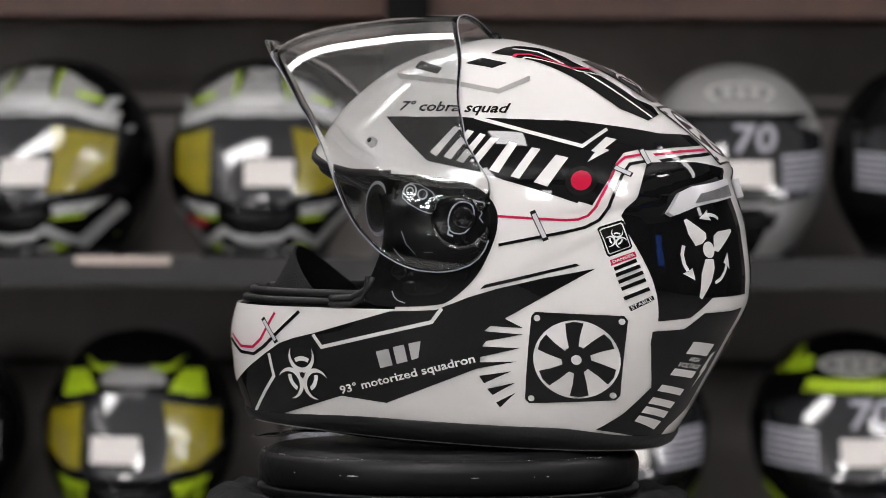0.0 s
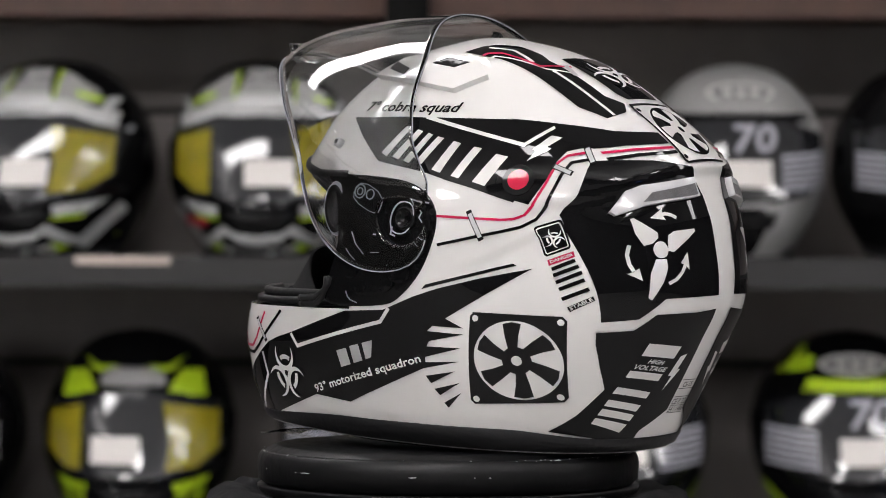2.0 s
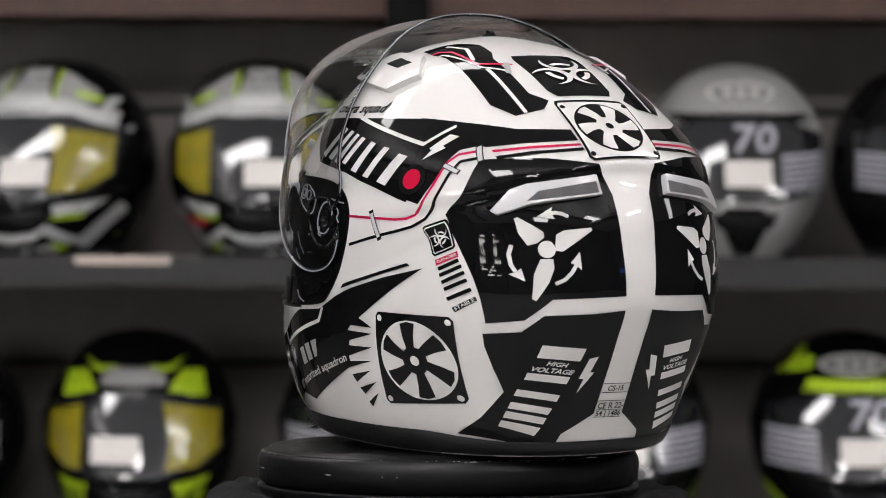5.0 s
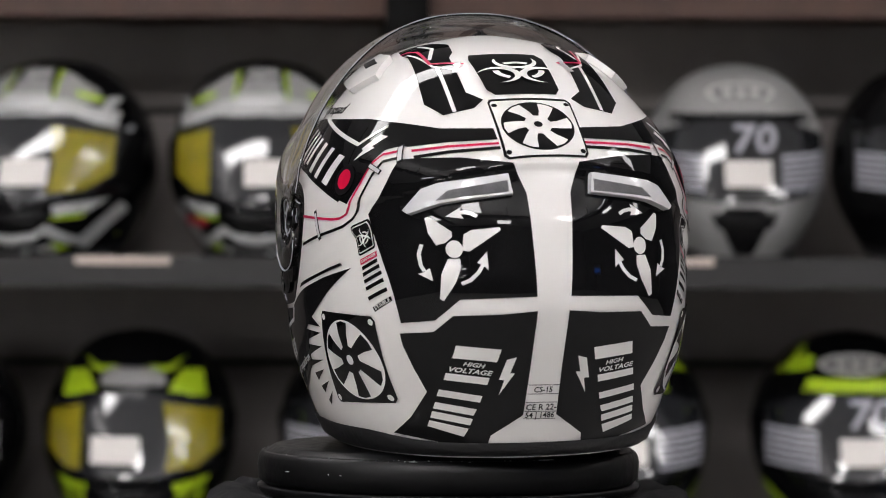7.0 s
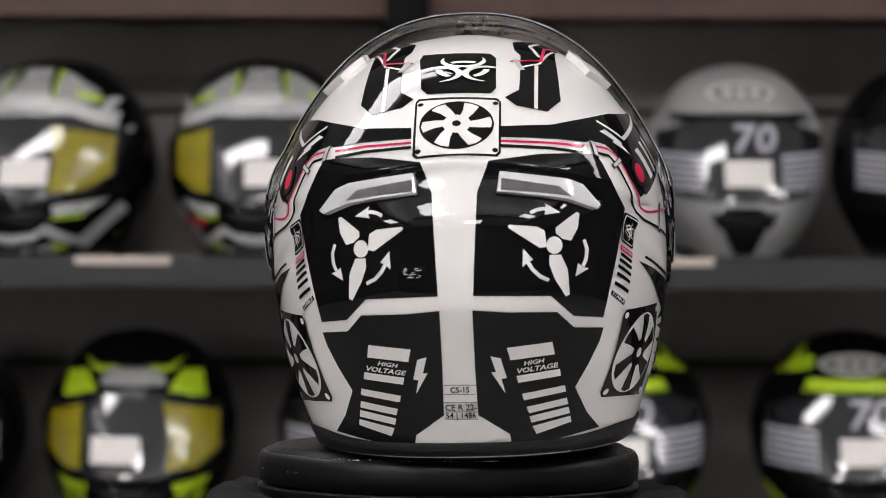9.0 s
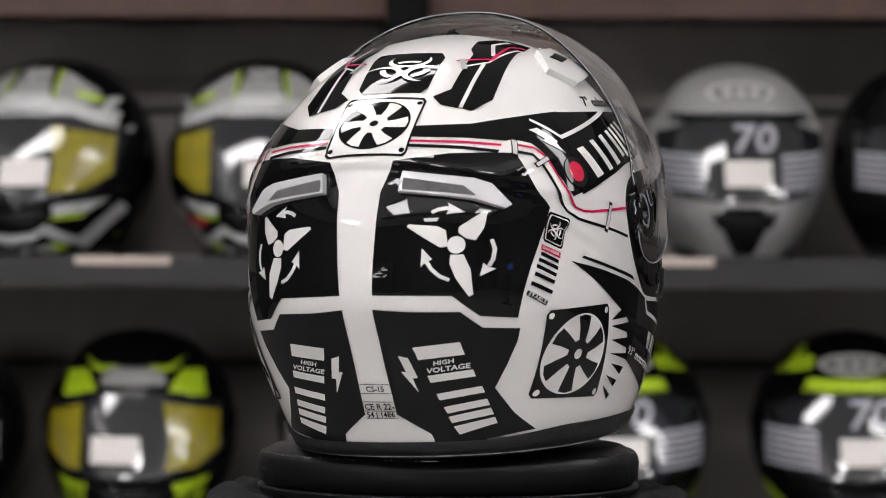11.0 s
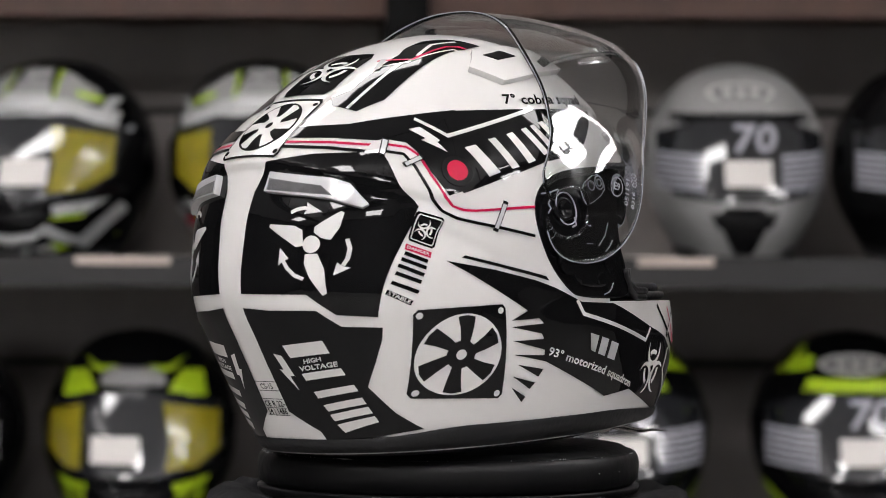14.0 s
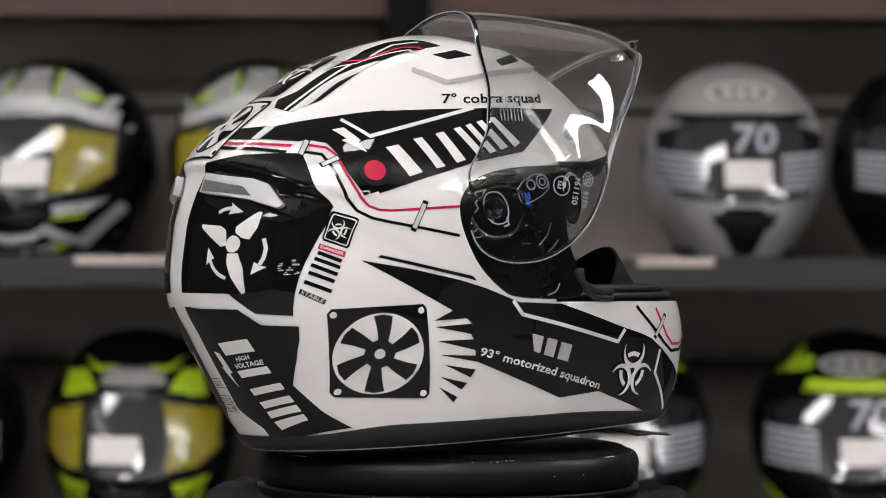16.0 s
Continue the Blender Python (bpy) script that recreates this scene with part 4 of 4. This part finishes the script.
glint_line("hinge_glint", [(-0.0455, 0.0245), (-0.0478, 0.0215), (-0.0462, 0.0185), (-0.0485, 0.0155)], 0.0005, 0.0024)
glint_line("hinge_glint", [(0.0041, 0.0099), (0.0012, 0.0021), (-0.0049, -0.0043)], 0.0004, 0.0020)
glint_line("hinge_glint", [(0.0096, -0.0009), (0.0065, -0.0048), (0.0025, -0.0080)], 0.0004, 0.0014)
glint_line("hinge_glint", [(-0.0109, -0.0032), (-0.0169, -0.0032)], 0.0003, 0.0024)
glint_line("hinge_glint", [(-0.0130, 0.0082), (-0.0150, 0.0082)], 0.0008, 0.0022)
glint_line("hinge_glint", [(-0.0004, -0.0277), (-0.0040, -0.0245), (-0.0055, -0.0222)], 0.0005, 0.0012)
glint_line("hinge_glint", [(0.0112, -0.0278), (0.0098, -0.0315), (0.0078, -0.0335), (0.0029, -0.0353)], 0.0005, 0.0012)
glint_line("hinge_glint", [(-0.0225, -0.0110), (-0.0240, -0.0180), (-0.0285, -0.0220)], 0.0004, 0.0014)
glint_line("screw_rim_glint", closed(ellipse(-0.0464, 0.0030, 0.0026, None, 14)), 0.0004, 0.0016)
for at, r in (((0.0058, -0.0152), 0.0052), ((-0.0310, -0.0149), 0.0085), ((-0.0015, -0.0250), 0.0045)):
    raised("knob", "side", [ellipse(*at, r, r * 0.9, 20)], PLASTIC, 0.0026, 0.003, "small round black knob", 0.0008)
# ribbed rubber seal under the brow
SEAL = [(0.078, 0.0645), (0.0737, 0.0632), (0.0543, 0.0547), (0.035, 0.0482), (0.018, 0.0452), (0.020, 0.034), (0.0323, 0.0345), (0.0534, 0.0445), (0.0711, 0.0530), (0.080, 0.0585)]
raised("brow_seal", "side", [SEAL], RUBBER, -0.0022, 0.003, "ribbed black rubber seal", 0.0006)
for f in (0.25, 0.55, 0.85):
    line = [(a0 + (a1 - a0) * f, b0 + (b1 - b0) * f) for (a0, b0), (a1, b1) in zip(SEAL[1:5], (SEAL[8], SEAL[7], SEAL[6], SEAL[5]))]
    for way in ("left", "right"):
        part("seal_rib", tube_bm(edge_line(line, way, SMOOTH_SKIN, -0.0014, 0.003), 0.0013, 6), RUBBER, helmet)
# the chin gasket curls up at its ends
for off in (0.0, 0.0042):
    for way in ("left", "right"):
        curl = [(0.056, -0.0372 + off), (0.040, -0.0365 + off), (0.0325 - off * 0.5, -0.0320 + off), (0.0285 - off * 0.6, -0.0250 + off * 0.4), (0.0275 - off * 0.7, -0.0190), (0.0265 - off * 0.7, -0.0185)]
        part("chin_gasket", tube_bm(edge_line(curl, way, SMOOTH_SKIN, 0.0008, 0.003), 0.0021, 8), RUBBER, helmet, "black rubber gasket")
HUB = (-0.0363, 0.0179)
raised("ratchet_cover", "side", [rounded([(0.009, -0.0223), (0.0013, -0.0168), (-0.0136, -0.0113), (-0.0247, -0.0149), (-0.0282, -0.022), (-0.0207, -0.0292), (0.0016, -0.0312)])], PLASTIC, 0.0022, 0.002, "", 0.0008)
raised("crown_vent", "side", [[(0.0207, 0.1082), (0, 0.1184), (-0.0246, 0.1214), (-0.0529, 0.1185), (-0.0675, 0.106), (-0.05, 0.0975), (-0.0187, 0.1037)]], WHITE, 0.0045, 0.008, "white raised air intake", 0.0035)
raised("vent_slot", "side", [[(-0.0257, 0.1141), (-0.0351, 0.1174), (-0.0516, 0.1139), (-0.0435, 0.1109)]], MATT, 0.0049, 0.002, "dark intake slot", 0.0004)
raised("vent_slot", "side", [[(0.0076, 0.1112), (0.0053, 0.1158), (-0.0114, 0.1109), (-0.0093, 0.1071)]], MATT, 0.0049, 0.002, "dark intake slot", 0.0004)
raised("exhaust_vent", "rear", [[(-0.0853, 0.0213), (-0.0749, 0.0339), (-0.0658, 0.0375), (-0.0261, 0.0426), (-0.0244, 0.0304), (-0.052, 0.0273), (-0.0666, 0.025), (-0.0829, 0.0191)]], SILVER, 0.0022, 0.007, "pale grey exhaust vent", 0.0016)
raised("vent_mesh", "rear", [[(-0.0678, 0.0267), (-0.0608, 0.0328), (-0.0268, 0.0385), (-0.0265, 0.0312), (-0.052, 0.0287)]], MESHY, 0.0026, 0.002, "dark fine wire mesh", 0.0003)
PEG = (0.0298, 0.066)


# hinge rings, pegs, edging and breath guard
for side, way in ((-1, "left"), (1, "right")):
    for name, at, size, mat, label in (("hinge_ring", HUB, 0.0078, PLASTIC, "round visor pivot"), ("visor_peg", PEG, 0.0035, STEEL, "small metal visor peg")):
        o, d = RAYS[way](*at)
        hit, no, _, _ = SKIN.ray_cast(Vector(o), Vector(d))
        turn = no.to_track_quat("Z", "Y").to_matrix().to_4x4()
        m = Matrix.Translation(hit + no * (0.0008 if name == "hinge_ring" else 0)) @ turn
        if name == "hinge_ring":
            prof = [(0, 0.0015), (size * 0.55, 0.0015), (size * 0.62, 0.003), (size * 0.9, 0.0034), (size, 0.0025), (size, 0)]
        else:
            prof = [(0, 0.0015), (size * 0.4, 0.0015), (size * 0.5, 0.004), (size * 0.9, 0.0038), (size, 0.0)]
        knob = part(name, lathe_bm(prof, 28, None, m), mat, helmet, label)
        if name == "visor_peg":
            part("peg_hole", lathe_bm([(0, 0.0043), (size * 0.45, 0.0042), (size * 0.5, 0.0025)], 16, None, m), PLASTIC, knob, "black hole in the peg")

for poly, r, lift, name in ((EYE_TOP[1:], 0.0030, -0.0015, "brow_gasket"), (EYE_LOW[::-1], 0.0026, 0.0, "chin_gasket")):
    for side in ("left", "right"):
        pts = [p for p in edge_line(poly, side, SKIN, lift) if abs(p.x) > 0.004]
        if name == "chin_gasket":
            pts = [Vector((p.x * 0.955, p.y - 0.006, p.z + 0.0035)) for p in pts]
        part(name, tube_bm(pts, r, 8), RUBBER, helmet, "black rubber gasket")
        low = -0.006 if name == "brow_gasket" else 0.005
        back = [Vector((p.x * 0.965, p.y - 0.0045, p.z + low)) for p in pts]
        part(name, tube_bm(back, r * 1.1, 8), RUBBER, helmet, "black rubber gasket")

# curved breath guard on the chin bar
bm = bmesh.new()
cols = []
for k in range(25):
    a = radians(-62 + 124 * k / 24)
    x, y = 0.066 * math.sin(a), 0.058 + 0.070 * math.cos(a)
    top = -0.036 + 0.033 * max(0.0, math.cos(a * 1.35)) ** 1.1
    lean_in = 0.020 * max(0.0, math.cos(a))
    cols.append([bm.verts.new((x * (1 - 0.12 * f), y - lean_in * f, -0.040 + (top + 0.040) * f)) for f in (0, 0.33, 0.66, 1)])
for a, b in zip(cols, cols[1:]):
    for j in range(3):
        bm.faces.new((a[j], b[j], b[j + 1], a[j + 1]))
guard = part("breath_guard", bm, LINER, helmet, "black rubber breath guard")
guard.modifiers.new("thickness", "SOLIDIFY").thickness = 0.002

# padded cheeks and chin floor inside the eye opening
for s in (-1, 1):
    bm = bmesh.new()
    bmesh.ops.create_icosphere(bm, subdivisions=3, radius=1)
    for v in bm.verts:
        v.co = (s * 0.083 + 0.024 * v.co.x, 0.012 + 0.052 * v.co.y, -0.075 + 0.052 * v.co.z)
    part("cheek_pad", bm, LINER, helmet, "charcoal padded cheek")
bm = bmesh.new()
rows = []
for k in range(17):
    a = radians(-75 + 150 * k / 16)
    rows.append([bm.verts.new((0.098 * math.sin(a) * f, 0.01 + 0.118 * math.cos(a) * f, -0.043 - 0.03 * (1 - f))) for f in (0.95, 0.85, 0.72)])
for a, b in zip(rows, rows[1:]):
    for j in range(2):
        bm.faces.new((a[j], b[j], b[j + 1], a[j + 1]))
part("chin_foam", bm, FOAM, helmet, "grey perforated chin padding").modifiers.new("thickness", "SOLIDIFY").thickness = 0.004

# oval levers at the ends of the eye opening
for s in (-1, 1):
    m = Matrix.Translation((s * 0.1165, 0.0225, 0.0245)) @ Matrix.Rotation(s * math.pi / 2, 4, "Y") @ Matrix.Rotation(radians(-6 * s), 4, "X") @ Matrix.Diagonal((0.0165, 0.0075, 1, 1))
    lever = part("lever", lathe_bm([(0, 0.001), (0.55, 0.001), (0.62, 0.004), (0.92, 0.0045), (1.0, 0.003), (1.0, -0.004)], 40, None, m), CATCH, helmet, "oval glossy black lever")
    part("lever_rim", lathe_bm([(0.93, 0.0046), (1.0, 0.0042), (1.06, 0.0022), (1.02, 0.001)], 40, None, m), EDGE_GLINT, lever, "pale clear rim")

# creased clear wrapping that hangs out under the chin bar
bm = bmesh.new()
rows = []
for i in range(22):
    row = []
    for j in range(14):
        x, y = -0.055 + 0.12 * i / 21, 0.062 + 0.064 * j / 13
        z = -0.1215 - 0.006 * j / 13 + 0.0032 * noise.noise(Vector((x * 45, y * 45, 1.7))) + 0.0015 * noise.noise(Vector((x * 130, y * 130, 4.1)))
        row.append(bm.verts.new((x, y + 0.006 * noise.noise(Vector((x * 40, 0.3, 9.0))) * j / 13, z)))
    rows.append(row)
for a, b in zip(rows, rows[1:]):
    for j in range(13):
        bm.faces.new((a[j], b[j], b[j + 1], a[j + 1]))
film = part("wrapping_film", bm, FILMY, helmet, "creased clear plastic film")
film.modifiers.new("thickness", "SOLIDIFY").thickness = 0.0004


# ---- helmets on the shelves ----
def jaw(p):
    """The display helmets narrow towards the chin."""
    k = min(max((-0.02 - p.z) / 0.11, 0), 1)
    return Vector((p.x * (1 - 0.26 * k ** 1.6), p.y, p.z))


FAR_SKIN = surface_of(shell_bm(3, 72, shaped=jaw))
TINT = material("dark_tinted_visor", (0.02, 0.021, 0.024), 0.06, coat=1.0)
LIME = material("lime_yellow_lacquer", (0.50, 0.72, 0.02), 0.4, coat=0.7, grain=0.04, size=60)
YELLOW = material("yellow_visor_film", (0.27, 0.225, 0.012), 0.25, coat=0.8, grain=0.25, size=40)
PAPER = material("white_paper_sticker", (0.72, 0.69, 0.66), 0.6, grain=0.03, size=60)
GREYSHELL = material("light_grey_gloss_lacquer", (0.30, 0.30, 0.297), 0.35, coat=0.6, grain=0.04, size=60)
SILVERSHELL = material("silver_gloss_lacquer", (0.54, 0.55, 0.55), 0.3, metal=0.15, coat=0.6, grain=0.05, size=60)
FILM = material("grey_printed_film", (0.38, 0.38, 0.43), 0.4, coat=0.5, grain=0.2, size=90)


def print_on(parent, name, loops, mat, way="front", lift=0.0006, label="", tree=None, step=0.012):
    for loop in loops:
        part(name, wrap(flat_bm([loop]), tree or FAR_SKIN, way, lift, step), mat, parent, label)


def shelf_helmet(kind, label):
    h = empty("display_helmet", Matrix(), label, "helmet", "helmets on the shelves")
    main = {"silver": BLACK, "lime": BLACK, "grey": GREYSHELL, "dark": BLACK, "limefilm": BLACK}[kind]
    part("shell", shell_bm(3, 72, shaped=jaw), main, h)
    bm = bmesh.new()
    lathe_bm([(0.066, -0.128), (0.084, -0.126), (0.086, -0.118), (0.082, -0.112)], 48, bm)
    for v in bm.verts:
        v.co.y = v.co.y * 1.6 - 0.012
    part("bottom_edging", bm, RUBBER, h)
    # closed visor, standing a little off the shell
    outline = [(-0.112, 0.045), (-0.06, 0.062), (0, 0.066), (0.06, 0.062), (0.112, 0.045), (0.115, -0.01), (0.09, -0.036), (0.04, -0.044), (-0.04, -0.044), (-0.09, -0.036), (-0.115, -0.01)]
    vis = part("visor", wrap(flat_bm([outline]), FAR_SKIN, "front", 0.004, 0.010), TINT, h, "closed dark glossy visor")
    vis.modifiers.new("thickness", "SOLIDIFY").thickness = 0.003
    off = {"silver": -0.013, "lime": 0.018}.get(kind, -0.006)
    print_on(vis, "sticker", [[(off - 0.031, 0.009), (off + 0.031, 0.009), (off + 0.031, -0.025), (off - 0.031, -0.025)]], PAPER, lift=0.005, label="white paper sticker")
    brow = [[(-0.058, 0.079), (0.058, 0.079), (0.066, 0.067), (-0.066, 0.067)]] if kind == "limefilm" else [[(-0.03, 0.092), (0.03, 0.092), (0.04, 0.072), (-0.04, 0.072)]]
    vent = part("brow_vent", wrap(flat_bm(brow), FAR_SKIN, "front", 0.006, 0.008), {"silver": SILVERSHELL, "lime": GREYPRINT, "limefilm": LIME}.get(kind, main), h)
    vent.modifiers.new("thickness", "SOLIDIFY").thickness = 0.006
    chin = [[(-0.045, -0.058), (0.045, -0.058), (0.035, -0.078), (-0.035, -0.078)]]
    cv = part("chin_vent", wrap(flat_bm(chin), FAR_SKIN, "front", 0.004, 0.008), PLASTIC, h)
    cv.modifiers.new("thickness", "SOLIDIFY").thickness = 0.004
    for s in (-1, 1):
        part("pivot_cover", lathe_bm([(0, 0.006), (0.016, 0.005), (0.02, 0.0)], 24, None, Matrix.Translation((s * 0.124, -0.02, 0.012)) @ Matrix.Rotation(s * math.pi / 2, 4, "Y")), PLASTIC, h)
    if kind in ("silver", "lime"):
        print_on(vis, "film", [[(0.062, 0.048), (0.108, 0.036), (0.108, -0.012), (0.082, -0.032), (0.062, -0.034)]], YELLOW, lift=0.005, label="yellow protective film")
        print_on(vis, "film", [[(-0.108, 0.036), (-0.04, 0.050), (-0.05, 0.0), (-0.045, -0.034), (-0.082, -0.032), (-0.108, -0.012)]], YELLOW, lift=0.005, label="yellow protective film")
    if kind == "silver":
        print_on(h, "patch", [[(-0.018, 0.126), (0.018, 0.126), (0.032, 0.084), (-0.032, 0.084)]], GREYSHELL)
        print_on(h, "brow_band", [[(-0.122, 0.062), (-0.05, 0.086), (0.05, 0.086), (0.122, 0.062), (0.122, 0.040), (0.06, 0.066), (-0.06, 0.066), (-0.122, 0.040)]], SILVERSHELL, lift=0.0009)
        print_on(h, "chin_patch", [[(-0.052, -0.098), (-0.03, -0.106), (0.03, -0.106), (0.052, -0.098), (0.046, -0.122), (0.02, -0.128), (-0.02, -0.128), (-0.046, -0.122)]], SILVERSHELL)
        fin = [(0.097, 0.100), (0.104, 0.094), (0.098, 0.066), (0.088, 0.068)]
        for f in (lambda q: q, mirrored):
            print_on(h, "patch", f([[(0.034, 0.122), (0.046, 0.118), (0.084, 0.094), (0.084, 0.080), (0.037, 0.082)]]), GREYSHELL)
            print_on(h, "fin", f([fin]), SILVERSHELL, lift=0.004)
            print_on(h, "stripe", f([[(0.029, 0.124), (0.032, 0.123), (0.037, 0.088), (0.034, 0.086)], [(0.060, 0.096), (0.090, 0.085), (0.088, 0.080), (0.060, 0.091)]]), LIME, lift=0.0012)
            print_on(h, "stripe", f([[(0.0, -0.088), (0.03, -0.084), (0.045, -0.074), (0.072, -0.094), (0.112, -0.050), (0.114, -0.062), (0.072, -0.110), (0.04, -0.086), (0.028, -0.096), (0.0, -0.100)]]), SILVERSHELL, lift=0.001)
            print_on(h, "stripe", f([[(0.052, -0.050), (0.105, -0.044), (0.085, -0.060), (0.055, -0.062)]]), SILVERSHELL, lift=0.001)
            print_on(h, "stripe", f([[(0.050, -0.064), (0.085, -0.062), (0.080, -0.066), (0.054, -0.068)], [(0.085, -0.104), (0.108, -0.082), (0.104, -0.100)], [(0.046, -0.096), (0.062, -0.106), (0.05, -0.110)]]), LIME, lift=0.0012)
        print_on(h, "badge", [ellipse(0.083, -0.073, 0.018, 0.006)], RED, lift=0.0014)
    if kind == "lime":
        for mir in (False, True):
            f = mirrored if mir else (lambda q: q)
            print_on(h, "stripe", f([[(0.045, 0.062), (0.062, 0.092), (0.088, 0.088), (0.095, 0.056)]]), LIME)
            print_on(h, "stripe", f([[(0.02, 0.098), (0.045, 0.096), (0.068, 0.108), (0.05, 0.090), (0.024, 0.090)]]), LIME)
            print_on(h, "stripe", f([[(0.055, -0.050), (0.10, -0.046), (0.095, -0.056), (0.06, -0.066)], [(0.056, -0.070), (0.094, -0.060), (0.088, -0.085), (0.065, -0.09)]]), LIME)
            print_on(h, "panel", f([[(0.008, 0.088), (0.04, 0.088), (0.044, 0.074), (0.008, 0.074)]]), GREYPRINT)
    if kind in ("grey", "dark", "limefilm"):
        print_on(h, "badge", [ellipse(0, 0.100, 0.047, 0.013)], PRINT, lift=0.001, label="oval silver badge")
        print_on(h, "badge", [ellipse(0, 0.100, 0.041, 0.0090)], MESHY, lift=0.0014)
        print_on(h, "badge_bar", [[(q, 0.104), (q + 0.012, 0.104), (q + 0.012, 0.096), (q, 0.096)] for q in (-0.026, -0.007, 0.012)], PRINT, lift=0.0018)
        part("number", wrap(text_flat("70", 0.058, (-0.014, 0.036), 0, 0.1, True, 0.85), FAR_SKIN, "front", 0.0052, 0.01), FILM, vis, "grey printed number")
        for s in (-1, 1):
            rows = [[(s * 0.052, 0.016 - 0.0085 * k), (s * 0.112, 0.020 - 0.0085 * k), (s * 0.112, 0.0145 - 0.0085 * k), (s * 0.052, 0.0105 - 0.0085 * k)] for k in range(6)]
            print_on(vis, "film", rows, FILM, lift=0.005, label="grey ribbed printed film")
    if kind == "grey":
        print_on(h, "stripe", [[(-0.027, -0.050), (0.027, -0.050), (0.037, -0.064), (0.013, -0.115), (-0.013, -0.115), (-0.037, -0.064)]], BLACK)
        print_on(h, "stripe", [[(-0.12, 0.072), (0.12, 0.072), (0.115, 0.06), (-0.115, 0.06)]], BLACK)
    if kind == "limefilm":
        print_on(h, "stripe", [[(-0.06, 0.083), (0.06, 0.083), (0.07, 0.066), (-0.07, 0.066)]], LIME, lift=0.001)
        for mir in (False, True):
            f = mirrored if mir else (lambda q: q)
            print_on(h, "stripe", f([[(0.05, 0.108), (0.06, 0.124), (0.082, 0.100), (0.10, 0.085), (0.055, 0.095)], [(0.07, -0.10), (0.115, -0.055), (0.112, -0.068), (0.075, -0.11)]]), LIME)
    return h


def stand_at(kind, label, px, row, turn=0.0):
    h = shelf_helmet(kind, label)
    h.matrix_basis = pose(px, 2.25, SHELF_Z[row] + 0.130, -5, 0, 180 + turn) @ Matrix.Diagonal((0.965, 0.97, 0.985, 1) if kind in ("grey", "dark") else (1.02, 1.0, 1.01, 1))
    return h


stand_at("silver", "silver, black and lime helmet with yellow visor film", -0.545, 0, -14)
stand_at("silver", "silver, black and lime helmet with a red badge", -0.252, 0)
stand_at("grey", "light grey helmet with a dark visor numbered 70", 0.390, 0)
stand_at("dark", "black helmet with grey ribbed visor film", 0.652, 0, 6)
stand_at("dark", "black helmet at the end of the lower shelf", -0.71, 1, -6)
stand_at("lime", "black helmet with lime patches and yellow visor film", -0.422, 1)
stand_at("limefilm", "black and lime helmet half hidden behind the turntable", -0.10, 1)
stand_at("limefilm", "black and lime helmet behind the turntable", 0.224, 1)
stand_at("limefilm", "black and lime helmet with ribbed visor film", 0.545, 1)


def motions():
    rows = [k * 1.0 for k in range(17)]
    walk(helmet, [(t, on_table(t)) for t in rows])
    walk(disc, [(t, pose(0, 0, 0, 0, 0, turn_at(t))) for t in rows])


motions()
